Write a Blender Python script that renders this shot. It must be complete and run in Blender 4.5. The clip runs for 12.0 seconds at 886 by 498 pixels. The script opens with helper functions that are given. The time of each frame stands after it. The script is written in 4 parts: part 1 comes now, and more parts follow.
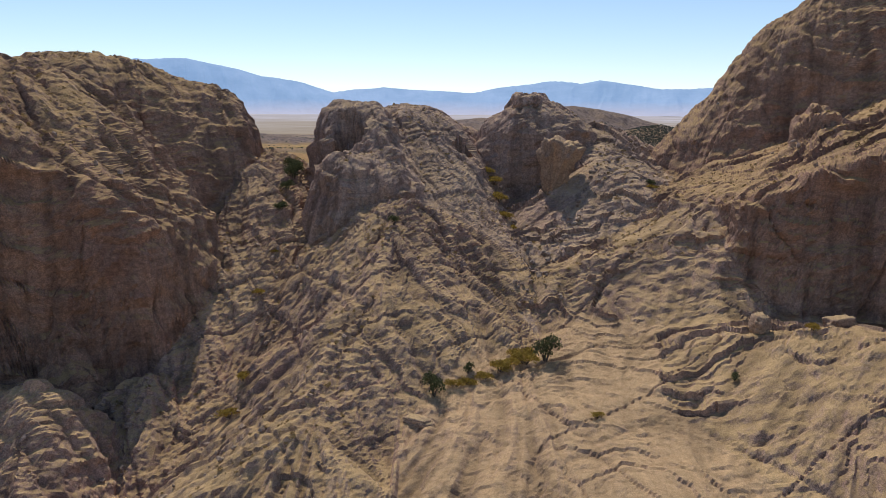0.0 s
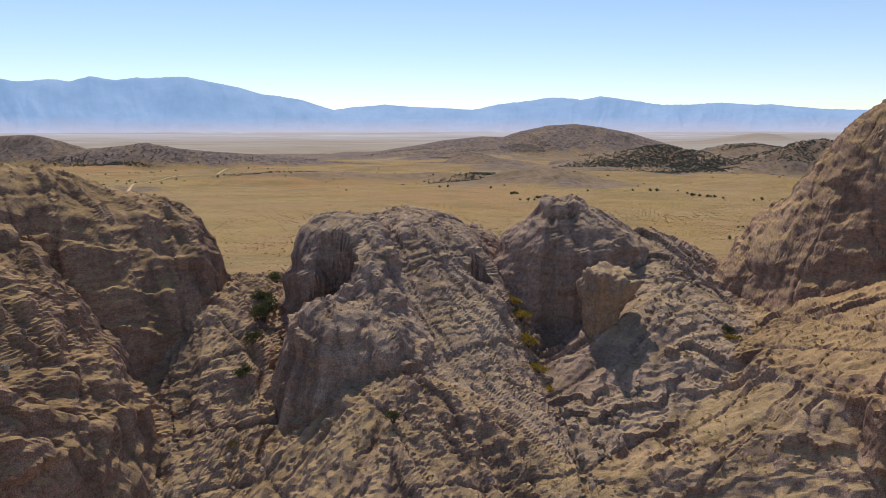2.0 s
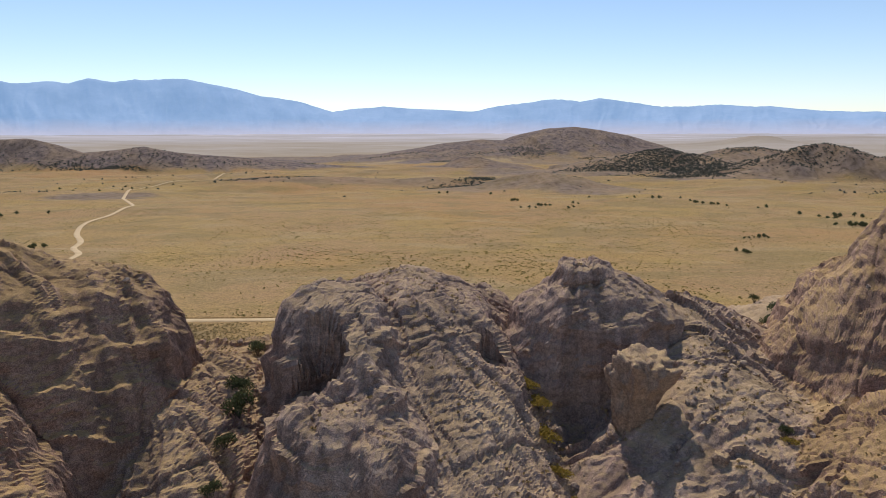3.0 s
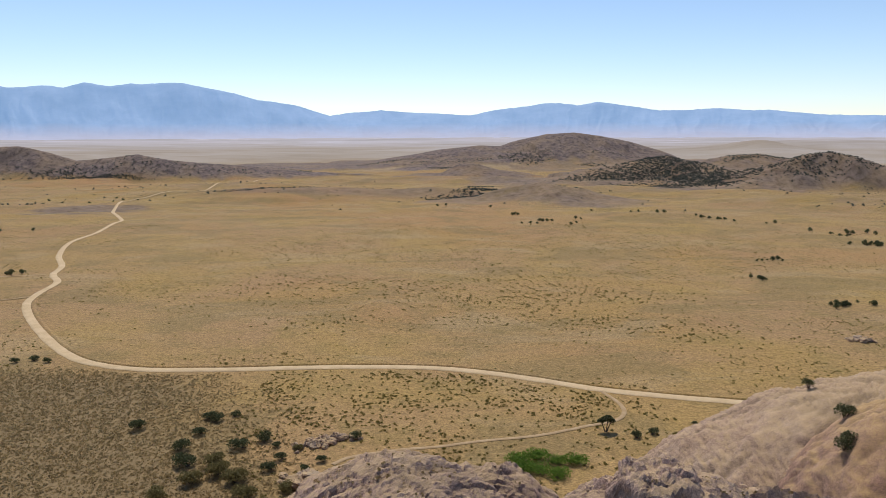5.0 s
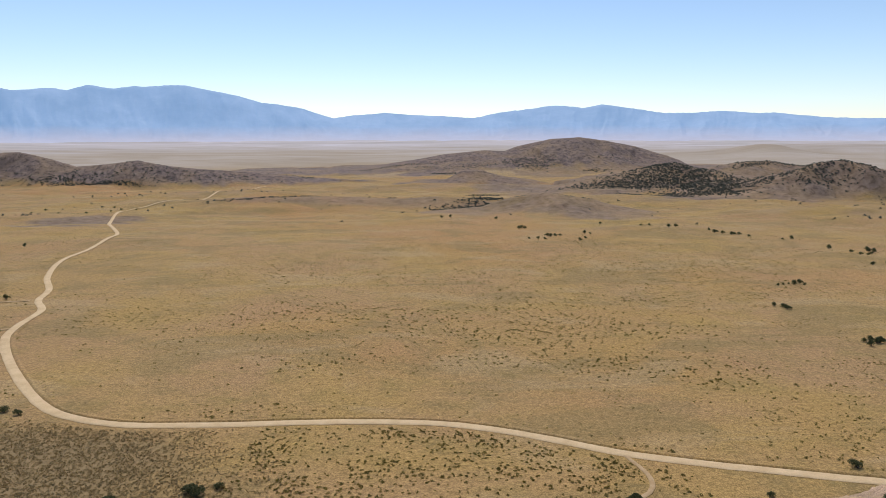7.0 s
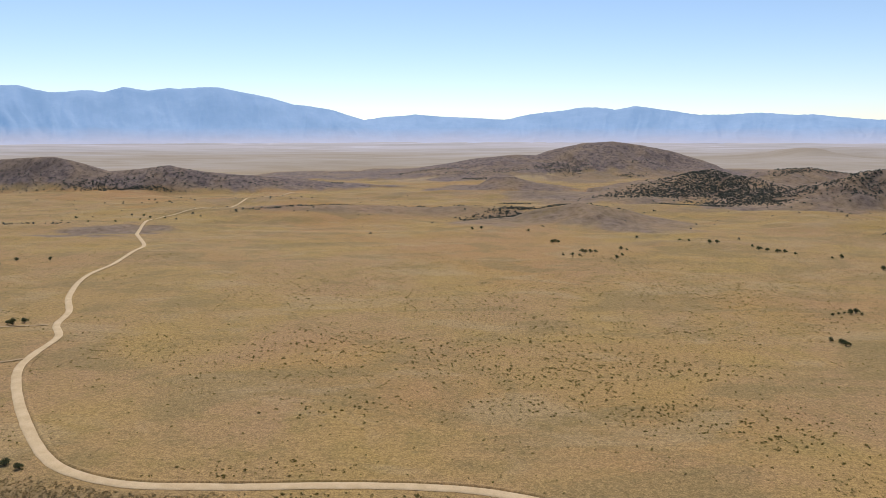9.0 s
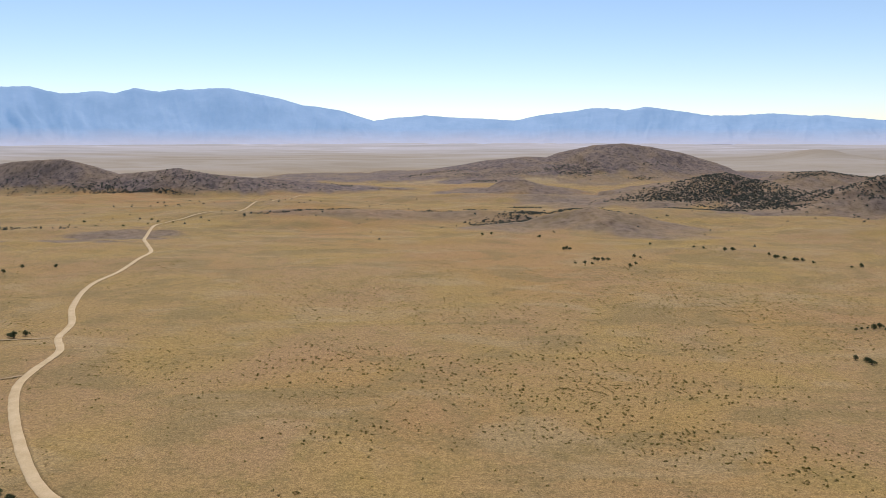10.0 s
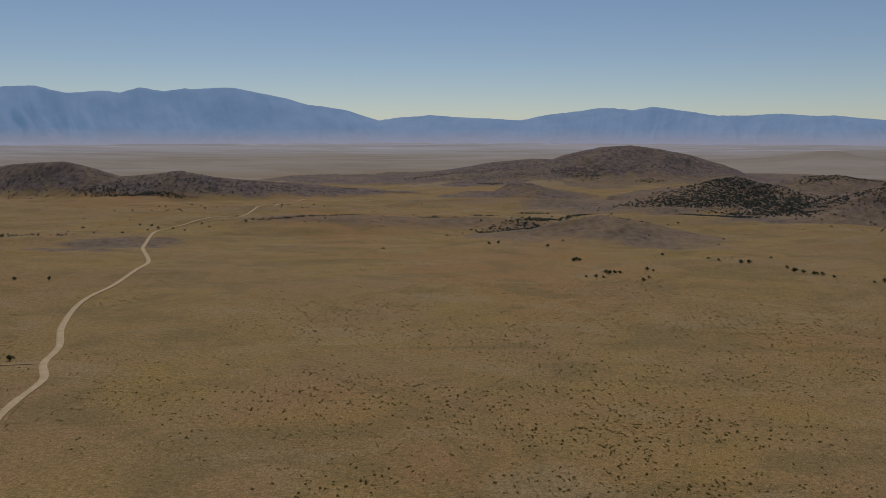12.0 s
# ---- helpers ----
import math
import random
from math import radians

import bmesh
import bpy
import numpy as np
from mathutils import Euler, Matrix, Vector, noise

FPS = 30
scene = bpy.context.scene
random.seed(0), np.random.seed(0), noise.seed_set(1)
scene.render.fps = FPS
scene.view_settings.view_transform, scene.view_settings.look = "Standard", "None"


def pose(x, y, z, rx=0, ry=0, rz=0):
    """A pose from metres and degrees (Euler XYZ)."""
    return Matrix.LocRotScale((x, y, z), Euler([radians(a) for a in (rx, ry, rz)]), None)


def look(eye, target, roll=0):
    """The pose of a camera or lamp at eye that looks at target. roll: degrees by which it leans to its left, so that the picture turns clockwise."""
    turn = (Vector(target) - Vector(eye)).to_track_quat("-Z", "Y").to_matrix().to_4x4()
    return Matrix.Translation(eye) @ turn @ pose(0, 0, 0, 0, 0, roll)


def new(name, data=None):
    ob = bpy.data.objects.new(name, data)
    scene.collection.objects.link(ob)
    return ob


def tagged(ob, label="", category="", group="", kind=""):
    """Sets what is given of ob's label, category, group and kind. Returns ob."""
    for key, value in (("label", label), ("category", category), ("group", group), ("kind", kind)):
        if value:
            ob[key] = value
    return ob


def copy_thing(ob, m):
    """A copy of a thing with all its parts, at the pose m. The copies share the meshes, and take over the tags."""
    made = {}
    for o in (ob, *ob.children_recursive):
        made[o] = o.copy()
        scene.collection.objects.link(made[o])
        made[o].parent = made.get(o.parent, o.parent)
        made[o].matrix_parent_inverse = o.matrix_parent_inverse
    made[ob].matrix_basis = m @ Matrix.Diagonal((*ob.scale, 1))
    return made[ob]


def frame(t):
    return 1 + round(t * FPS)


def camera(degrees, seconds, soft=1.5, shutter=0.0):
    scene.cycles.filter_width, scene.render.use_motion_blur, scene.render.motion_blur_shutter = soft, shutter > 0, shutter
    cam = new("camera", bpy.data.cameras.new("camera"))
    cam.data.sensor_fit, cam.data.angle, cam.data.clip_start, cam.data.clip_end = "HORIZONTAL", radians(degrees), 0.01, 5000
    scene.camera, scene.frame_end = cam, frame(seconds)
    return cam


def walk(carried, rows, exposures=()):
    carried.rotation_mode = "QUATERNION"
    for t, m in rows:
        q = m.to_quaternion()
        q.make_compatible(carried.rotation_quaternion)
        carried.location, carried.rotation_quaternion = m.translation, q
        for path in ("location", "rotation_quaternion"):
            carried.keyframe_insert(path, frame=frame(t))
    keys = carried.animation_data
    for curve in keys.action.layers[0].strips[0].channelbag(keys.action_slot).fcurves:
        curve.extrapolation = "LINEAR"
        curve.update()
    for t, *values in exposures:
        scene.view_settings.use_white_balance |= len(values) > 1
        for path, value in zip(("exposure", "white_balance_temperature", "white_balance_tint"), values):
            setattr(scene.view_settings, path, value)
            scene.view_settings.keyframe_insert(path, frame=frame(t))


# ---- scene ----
cam = camera(63.0, 12.0, 0.7)

PATH = [
    (0.0, (-0.00, -0.00, 43.91, 79.18, -0.29, -0.01)),
    (0.5, (-0.26, 4.66, 46.04, 79.53, -0.25, -0.01)),
    (1.0, (-0.51, 9.23, 48.09, 79.87, -0.23, 0.02)),
    (1.5, (-0.75, 13.75, 50.11, 80.16, -0.09, 0.01)),
    (2.0, (-0.98, 18.37, 52.20, 80.37, 0.07, 0.02)),
    (2.5, (-1.20, 23.00, 54.27, 80.42, 0.20, -0.02)),
    (3.0, (-1.43, 27.54, 56.17, 80.47, 0.09, -0.06)),
    (3.5, (-1.64, 32.07, 58.07, 80.50, -0.02, -0.05)),
    (3.7, (-1.73, 33.89, 58.81, 80.44, 0.03, -0.12)),
    (5.3, (-2.18, 49.52, 65.23, 80.71, 0.15, -0.25)),
    (5.5, (-2.24, 51.42, 66.00, 80.72, 0.16, -0.23)),
    (6.0, (-2.39, 56.14, 67.91, 80.75, 0.11, -0.22)),
    (6.5, (-2.56, 60.80, 69.80, 80.77, 0.13, -0.14)),
    (7.0, (-2.74, 65.40, 71.70, 80.78, 0.11, 0.04)),
    (9.0, (-3.54, 83.39, 79.83, 80.82, 0.04, 2.42)),
    (9.5, (-3.86, 87.99, 81.75, 80.84, 0.03, 2.89)),
    (10.0, (-4.22, 92.59, 83.61, 80.84, 0.04, 3.17)),
    (10.5, (-4.63, 97.19, 85.36, 80.86, 0.00, 3.31)),
    (11.0, (-5.07, 101.77, 86.97, 80.86, -0.02, 3.40)),
    (11.5, (-5.49, 106.32, 88.46, 80.84, -0.06, 3.47)),
    (12.0, (-5.90, 110.87, 89.89, 80.75, -0.04, 3.58)),
]
walk(cam, [(t, pose(*p)) for t, p in PATH], [(0.0, 0.0, 6300, 13), (10.6, 0.0, 6300, 13), (11.0, -0.15, 6300, 13), (11.5, -0.65, 6300, 13), (12.0, -1.15, 6300, 13)])

# ---------------------------------------------------------------- light
SUN_ELEVATION, SUN_AZIMUTH = 57.0, -13.0      # degrees; azimuth from +y towards +x
world = bpy.data.worlds.new("world")
scene.world = world
world.use_nodes = True
wt = world.node_tree
sky = wt.nodes.new("ShaderNodeTexSky")
sky.sky_type = 'NISHITA'
sky.sun_disc = False
sky.sun_elevation = radians(SUN_ELEVATION)
sky.sun_rotation = radians(SUN_AZIMUTH)
sky.altitude = 1500
sky.air_density, sky.dust_density, sky.ozone_density = 1.0, 0.35, 1.6
wt.links.new(sky.outputs[0], wt.nodes["Background"].inputs[0])
wt.nodes["Background"].inputs[1].default_value = 0.124
sun = new("sun", bpy.data.lights.new("sun", "SUN"))
sun.data.energy, sun.data.angle, sun.data.color = 3.5, radians(0.53), (1.0, 0.93, 0.82)
az, el = radians(SUN_AZIMUTH), radians(SUN_ELEVATION)
sun.matrix_world = look((math.sin(az) * math.cos(el) * 400, math.cos(az) * math.cos(el) * 400, math.sin(el) * 400), (0, 0, 0))

# ---------------------------------------------------------------- noise in numpy
def hashed(ix, iy, iz, seed):
    h = (ix.astype(np.int64) * 374761393 + iy.astype(np.int64) * 668265263 + iz.astype(np.int64) * 2147483647 + seed * 1274126177) & 0xFFFFFFFF
    h = ((h ^ (h >> 13)) * 1274126177) & 0xFFFFFFFF
    h = ((h ^ (h >> 15)) * 2246822519) & 0xFFFFFFFF
    return ((h ^ (h >> 16)) & 0xFFFFFF) / float(0xFFFFFF)


def grain3(x, y, z, seed=0):
    """Smooth value noise, about -1 to 1."""
    ix, iy, iz = np.floor(x), np.floor(y), np.floor(z)
    fx, fy, fz = x - ix, y - iy, z - iz
    ux, uy, uz = (f * f * f * (f * (f * 6 - 15) + 10) for f in (fx, fy, fz))
    total = 0.0
    for a in (0, 1):
        wx = ux if a else 1 - ux
        for b in (0, 1):
            wy = uy if b else 1 - uy
            for c in (0, 1):
                wz = uz if c else 1 - uz
                total = total + wx * wy * wz * hashed(ix + a, iy + b, iz + c, seed)
    return total * 2 - 1


def fbm(x, y, z, octaves=4, seed=0, gain=0.5):
    total, amp, norm = 0.0, 1.0, 0.0
    for k in range(octaves):
        total = total + amp * grain3(x, y, z, seed + k * 17)
        norm += amp
        x, y, z, amp = x * 2.03 + 5.1, y * 2.03 + 1.7, z * 2.03 + 9.2, amp * gain
    return total / norm


def ridged(x, y, z, octaves=3, seed=0):
    total, amp, norm = 0.0, 1.0, 0.0
    for k in range(octaves):
        total = total + amp * (1 - np.abs(grain3(x, y, z, seed + k * 31)) * 2)
        norm += amp
        x, y, z, amp = x * 2.1 + 3.3, y * 2.1 + 8.1, z * 2.1 + 4.4, amp * 0.5
    return total / norm


def cells(x, y, seed=0):
    """Distance to the nearest border between random cells, and the cell's own random number."""
    ix, iy = np.floor(x), np.floor(y)
    f1, f2, who = np.full(x.shape, 9.0), np.full(x.shape, 9.0), np.zeros(x.shape)
    zero = np.zeros_like(ix)
    for a in (-1, 0, 1):
        for b in (-1, 0, 1):
            px = ix + a + hashed(ix + a, iy + b, zero, seed)
            py = iy + b + hashed(ix + a, iy + b, zero, seed + 1)
            d = np.hypot(px - x, py - y)
            closer = d < f1
            f2 = np.where(closer, f1, np.minimum(f2, d))
            who = np.where(closer, hashed(ix + a, iy + b, zero, seed + 2), who)
            f1 = np.where(closer, d, f1)
    return f2 - f1, who


def smoothstep(a, b, x):
    u = np.clip((x - a) / (b - a), 0, 1)
    return u * u * (3 - 2 * u)


# ---------------------------------------------------------------- materials
def shader(name):
    m = bpy.data.materials.new(name)
    m.use_nodes = True
    nt = m.node_tree
    b = nt.nodes["Principled BSDF"]
    b.inputs["Roughness"].default_value = 0.95
    b.inputs["Specular IOR Level"].default_value = 0.15
    return m, nt, b


def node(nt, kind, **values):
    n = nt.nodes.new(kind)
    for key, value in values.items():
        if key in n.inputs:
            n.inputs[key].default_value = value
    return n


def noise_node(nt, source, scale, detail=5.0, rough=0.6, distortion=0.0):
    n = node(nt, "ShaderNodeTexNoise", Scale=scale, Detail=detail, Roughness=rough, Distortion=distortion)
    nt.links.new(source, n.inputs["Vector"])
    return n.outputs["Fac"]


def ramp(nt, source, *stops):
    n = nt.nodes.new("ShaderNodeValToRGB")
    e = n.color_ramp.elements
    while len(e) < len(stops):
        e.new(0.5)
    for k, (at, c) in enumerate(stops):
        e[k].position = at
        e[k].color = (*c, 1) if isinstance(c, tuple) else (c, c, c, 1)
    nt.links.new(source, n.inputs[0])
    return n.outputs[0]


def blend(nt, fac, a, b, mode="MIX"):
    n = nt.nodes.new("ShaderNodeMix")
    n.data_type, n.blend_type = "RGBA", mode
    for value, slot in ((fac, 0), (a, 6), (b, 7)):
        if isinstance(value, bpy.types.NodeSocket):
            nt.links.new(value, n.inputs[slot])
        else:
            n.inputs[slot].default_value = value if slot == 0 else (*value, 1)
    return n.outputs[2]


def calc(nt, op, a, b):
    n = nt.nodes.new("ShaderNodeMath")
    n.operation = op
    for k, value in enumerate((a, b)):
        if isinstance(value, bpy.types.NodeSocket):
            nt.links.new(value, n.inputs[k])
        else:
            n.inputs[k].default_value = value
    return n.outputs[0]


def relief(nt, b, *layers):
    """Stacks bump layers (height, strength, distance) into the shader's normal."""
    last = None
    for height, strength, distance in layers:
        n = node(nt, "ShaderNodeBump", Strength=strength, Distance=distance)
        nt.links.new(height, n.inputs["Height"])
        if last:
            nt.links.new(last, n.inputs["Normal"])
        last = n.outputs[0]
    nt.links.new(last, b.inputs["Normal"])


def spot(nt):
    return nt.nodes.new("ShaderNodeNewGeometry").outputs["Position"]


def stretched(nt, source, scale, turn):
    n = nt.nodes.new("ShaderNodeMapping")
    n.inputs["Scale"].default_value = scale
    n.inputs["Rotation"].default_value = [radians(a) for a in turn]
    nt.links.new(source, n.inputs["Vector"])
    return n.outputs[0]


def rock_material(name, warm, pale, dark, grass, grass_from=0.62, streaked=True):
    m, nt, b = shader(name)
    p = spot(nt)
    broad = noise_node(nt, p, 0.09, 4, 0.55)
    mid = noise_node(nt, p, 0.55, 6, 0.65, 0.6)
    fine = noise_node(nt, p, 3.5, 6, 0.7)
    grit = noise_node(nt, p, 14.0, 3, 0.7)
    bands = noise_node(nt, stretched(nt, p, (0.3, 0.3, 2.0), (44, -9, 0)), 0.8, 5, 0.65, 0.5)
    flake = noise_node(nt, stretched(nt, p, (0.5, 0.6, 1.3), (44, -9, 0)), 3.6, 6, 0.78, 1.2)
    base = blend(nt, ramp(nt, broad, (0.35, 0.0), (0.65, 1.0)), warm, pale)
    base = blend(nt, ramp(nt, bands, (0.38, 0.0), (0.62, 0.5)), base, dark)
    base = blend(nt, ramp(nt, mid, (0.52, 0.0), (0.75, 0.55)), base, pale)
    base = blend(nt, 0.7, base, ramp(nt, fine, (0.39, 0.7), (0.6, 1.25)), "MULTIPLY")
    base = blend(nt, 0.68, base, ramp(nt, grit, (0.4, 0.55), (0.6, 1.25)), "MULTIPLY")
    base = blend(nt, 0.7, base, ramp(nt, flake, (0.36, 0.68), (0.5, 1.0), (0.64, 1.25)), "MULTIPLY")
    up = nt.nodes.new("ShaderNodeSeparateXYZ")
    nt.links.new(nt.nodes.new("ShaderNodeNewGeometry").outputs["Normal"], up.inputs[0])
    tufts = noise_node(nt, p, 1.6, 6, 0.75, 0.8)
    where = calc(nt, "ADD", up.outputs[2], calc(nt, "MULTIPLY", calc(nt, "SUBTRACT", tufts, 0.5), 1.1))
    where = calc(nt, "ADD", where, calc(nt, "MULTIPLY", calc(nt, "SUBTRACT", broad, 0.5), 0.5))
    straw = blend(nt, ramp(nt, grit, (0.35, 0.0), (0.65, 1.0)), tuple(c * 0.85 for c in grass), tuple(c * 1.35 for c in grass))
    base = blend(nt, ramp(nt, where, (grass_from - 0.2, 0.0), (grass_from + 0.3, 0.85)), base, straw)
    bare = nt.nodes.new("ShaderNodeAttribute")
    bare.attribute_name = "bare"
    pink = blend(nt, ramp(nt, fine, (0.38, 0.0), (0.6, 1.0)), (0.35, 0.22, 0.13), (0.55, 0.37, 0.225))
    pink = blend(nt, ramp(nt, mid, (0.45, 0.0), (0.7, 0.6)), pink, (0.46, 0.32, 0.18))
    base = blend(nt, bare.outputs["Fac"], base, pink)
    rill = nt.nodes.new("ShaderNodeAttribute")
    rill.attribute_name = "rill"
    # darker in the grooves and joints, lighter on the ribs between them
    rill_tone = ramp(nt, rill.outputs["Fac"], (0.2, 0.72), (0.5, 1.0), (0.85, 1.18))
    base = blend(nt, 1.0 if streaked else 0.0, base, rill_tone, "MULTIPLY")
    nt.links.new(base, b.inputs["Base Color"])
    relief(nt, b, (flake, 0.6, 0.09), (fine, 0.4, 0.08), (grit, 0.8, 0.04))
    return m


MAT_ROCK = rock_material("weathered_rock", (0.365, 0.232, 0.175), (0.430, 0.305, 0.225), (0.235, 0.152, 0.122), (0.400, 0.272, 0.125), 0.64)
MAT_ROCK_GREY = rock_material("grey_rock", (0.375, 0.250, 0.190), (0.440, 0.330, 0.255), (0.245, 0.170, 0.140), (0.385, 0.270, 0.145), 0.78)
MAT_ROCK_RED = rock_material("red_rock", (0.320, 0.190, 0.132), (0.375, 0.245, 0.172), (0.200, 0.120, 0.092), (0.385, 0.252, 0.108), 0.64)
MAT_ROCK_SLAB = rock_material("pink_slab_rock", (0.370, 0.250, 0.165), (0.430, 0.315, 0.225), (0.245, 0.160, 0.112), (0.390, 0.275, 0.150), 0.9)
MAT_STONE = rock_material("loose_stone", (0.328, 0.234, 0.178), (0.400, 0.317, 0.252), (0.236, 0.171, 0.142), (0.359, 0.265, 0.158), 0.9, False)
MAT_TAN_STONE = rock_material("tan_boulder", (0.390, 0.259, 0.173), (0.450, 0.327, 0.226), (0.267, 0.176, 0.126), (0.410, 0.290, 0.146), 0.85, False)


def leaf_material(name, dark, light, through_light=0.4):
    m, nt, b = shader(name)
    geo = nt.nodes.new("ShaderNodeNewGeometry")
    tone = noise_node(nt, geo.outputs["Position"], 1.3, 3)
    mixed = calc(nt, "ADD", calc(nt, "MULTIPLY", geo.outputs["Random Per Island"], 0.6), calc(nt, "MULTIPLY", tone, 0.5))
    colour = ramp(nt, mixed, (0.2, dark), (0.85, light))
    nt.links.new(colour, b.inputs["Base Color"])
    leaf = nt.nodes.new("ShaderNodeBsdfTranslucent")
    nt.links.new(colour, leaf.inputs["Color"])
    both = nt.nodes.new("ShaderNodeMixShader")
    both.inputs[0].default_value = through_light
    nt.links.new(b.outputs[0], both.inputs[1])
    nt.links.new(leaf.outputs[0], both.inputs[2])
    nt.links.new(both.outputs[0], nt.nodes["Material Output"].inputs["Surface"])
    return m


MAT_JUNIPER = leaf_material("juniper_leaves", (0.05, 0.06, 0.03), (0.13, 0.138, 0.062))
# for the far junipers, with haze put into a greyer, paler leaf colour
MAT_WOOD = leaf_material("hazy_juniper_leaves", (0.07, 0.075, 0.06), (0.14, 0.145, 0.115), 0.45)
MAT_DRIFT = leaf_material("olive_sage_leaves", (0.13, 0.108, 0.034), (0.30, 0.24, 0.078), 0.5)
MAT_SAGE = leaf_material("sage_leaves", (0.12, 0.105, 0.04), (0.25, 0.205, 0.085), 0.5)
MAT_BROWN = leaf_material("brown_brush", (0.215, 0.155, 0.075), (0.43, 0.325, 0.155), 0.55)
MAT_DRY = leaf_material("dry_brush", (0.24, 0.17, 0.085), (0.42, 0.31, 0.16), 0.5)
MAT_GREEN = leaf_material("green_leaves", (0.085, 0.15, 0.02), (0.19, 0.30, 0.05), 0.5)
MAT_YELLOW = leaf_material("yellow_leaves", (0.22, 0.155, 0.03), (0.40, 0.285, 0.065))
MAT_STRAW = leaf_material("straw_tufts", (0.19, 0.13, 0.06), (0.37, 0.27, 0.13))
MAT_BARK, _nt, _b = shader("bark")
_p = spot(_nt)
_n = noise_node(_nt, stretched(_nt, _p, (6, 6, 1), (0, 0, 0)), 3.0)
_nt.links.new(ramp(_nt, _n, (0.3, (0.06, 0.045, 0.035)), (0.7, (0.17, 0.13, 0.10))), _b.inputs["Base Color"])
relief(_nt, _b, (_n, 0.6, 0.02))


def plain_material():
    m, nt, b = shader("dry_grass_plain")
    p = spot(nt)
    flat = stretched(nt, p, (1, 1, 0), (0, 0, 0))
    huge = noise_node(nt, flat, 0.0022, 5, 0.55, 0.5)
    broad = noise_node(nt, flat, 0.011, 6, 0.6, 0.7)
    mid = noise_node(nt, flat, 0.07, 6, 0.65)
    fine = noise_node(nt, flat, 0.6, 5, 0.7)
    grit = noise_node(nt, flat, 3.0, 4, 0.7)
    straw, soil, olive, rust = (0.345, 0.226, 0.075), (0.338, 0.212, 0.095), (0.25, 0.18, 0.06), (0.37, 0.195, 0.075)
    base = blend(nt, ramp(nt, broad, (0.38, 0.0), (0.62, 1.0)), straw, soil)
    base = blend(nt, ramp(nt, mid, (0.5, 0.0), (0.72, 0.8)), base, olive)
    base = blend(nt, ramp(nt, huge, (0.5, 0.0), (0.62, 0.7)), base, rust)
    patch = noise_node(nt, stretched(nt, p, (0.7, 1.0, 0), (0, 0, 15)), 0.022, 5, 0.65, 0.8)
    base = blend(nt, ramp(nt, patch, (0.5, 0.0), (0.6, 0.7)), base, (0.238, 0.168, 0.068))
    dusty = noise_node(nt, stretched(nt, p, (0.6, 1.0, 0), (0, 0, -20)), 0.03, 4, 0.6, 0.6)
    base = blend(nt, ramp(nt, dusty, (0.54, 0.0), (0.64, 0.6)), base, (0.36, 0.252, 0.122))
    base = blend(nt, 0.75, base, ramp(nt, fine, (0.3, 0.55), (0.62, 1.2)), "MULTIPLY")
    base = blend(nt, 0.6, base, ramp(nt, grit, (0.3, 0.5), (0.62, 1.25)), "MULTIPLY")
    turf = noise_node(nt, flat, 1.5, 3, 0.7)
    base = blend(nt, 0.8, base, ramp(nt, turf, (0.36, 0.68), (0.62, 1.24)), "MULTIPLY")
    dots = noise_node(nt, flat, 0.42, 2, 0.5)
    few = noise_node(nt, flat, 0.035, 3, 0.6)
    base = blend(nt, calc(nt, "MULTIPLY", ramp(nt, dots, (0.58, 0.0), (0.66, 1.0)), ramp(nt, few, (0.42, 0.0), (0.6, 0.4))), base, (0.17, 0.125, 0.058))
    # the hills are stony and darker, the far valley is a pale dry lake bed with long streaks, distance haze put into
    # its colour
    clump = noise_node(nt, flat, 0.13, 5, 0.7, 0.5)
    scrub = blend(nt, ramp(nt, mid, (0.35, 0.0), (0.65, 1.0)), (0.115, 0.087, 0.08), (0.215, 0.158, 0.125))
    scrub = blend(nt, ramp(nt, broad, (0.45, 0.0), (0.7, 0.8)), scrub, (0.26, 0.18, 0.105))
    scrub = blend(nt, 0.85, scrub, ramp(nt, clump, (0.36, 0.42), (0.5, 1.0), (0.64, 1.3)), "MULTIPLY")
    hill = nt.nodes.new("ShaderNodeAttribute")
    hill.attribute_name = "stony"
    base = blend(nt, hill.outputs["Fac"], base, scrub)
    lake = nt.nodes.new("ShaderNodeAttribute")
    lake.attribute_name = "lakebed_haze"
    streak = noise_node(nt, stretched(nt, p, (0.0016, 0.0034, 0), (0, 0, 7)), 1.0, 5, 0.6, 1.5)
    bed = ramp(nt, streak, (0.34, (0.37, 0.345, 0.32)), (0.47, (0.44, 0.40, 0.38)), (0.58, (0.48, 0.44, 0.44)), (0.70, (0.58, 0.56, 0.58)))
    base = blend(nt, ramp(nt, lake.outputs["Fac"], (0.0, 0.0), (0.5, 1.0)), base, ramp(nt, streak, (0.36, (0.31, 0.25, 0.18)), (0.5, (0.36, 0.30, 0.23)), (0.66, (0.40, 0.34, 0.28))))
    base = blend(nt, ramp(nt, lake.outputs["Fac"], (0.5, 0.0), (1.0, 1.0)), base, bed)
    brush = nt.nodes.new("ShaderNodeAttribute")
    brush.attribute_name = "brush"
    base = blend(nt, brush.outputs["Fac"], base, blend(nt, ramp(nt, fine, (0.35, 0.0), (0.6, 1.0)), (0.185, 0.13, 0.062), (0.25, 0.175, 0.085)))
    nt.links.new(base, b.inputs["Base Color"])
    relief(nt, b, (mid, 0.3, 1.2), (fine, 0.6, 0.25), (grit, 0.6, 0.08))
    return m


MAT_PLAIN = plain_material()

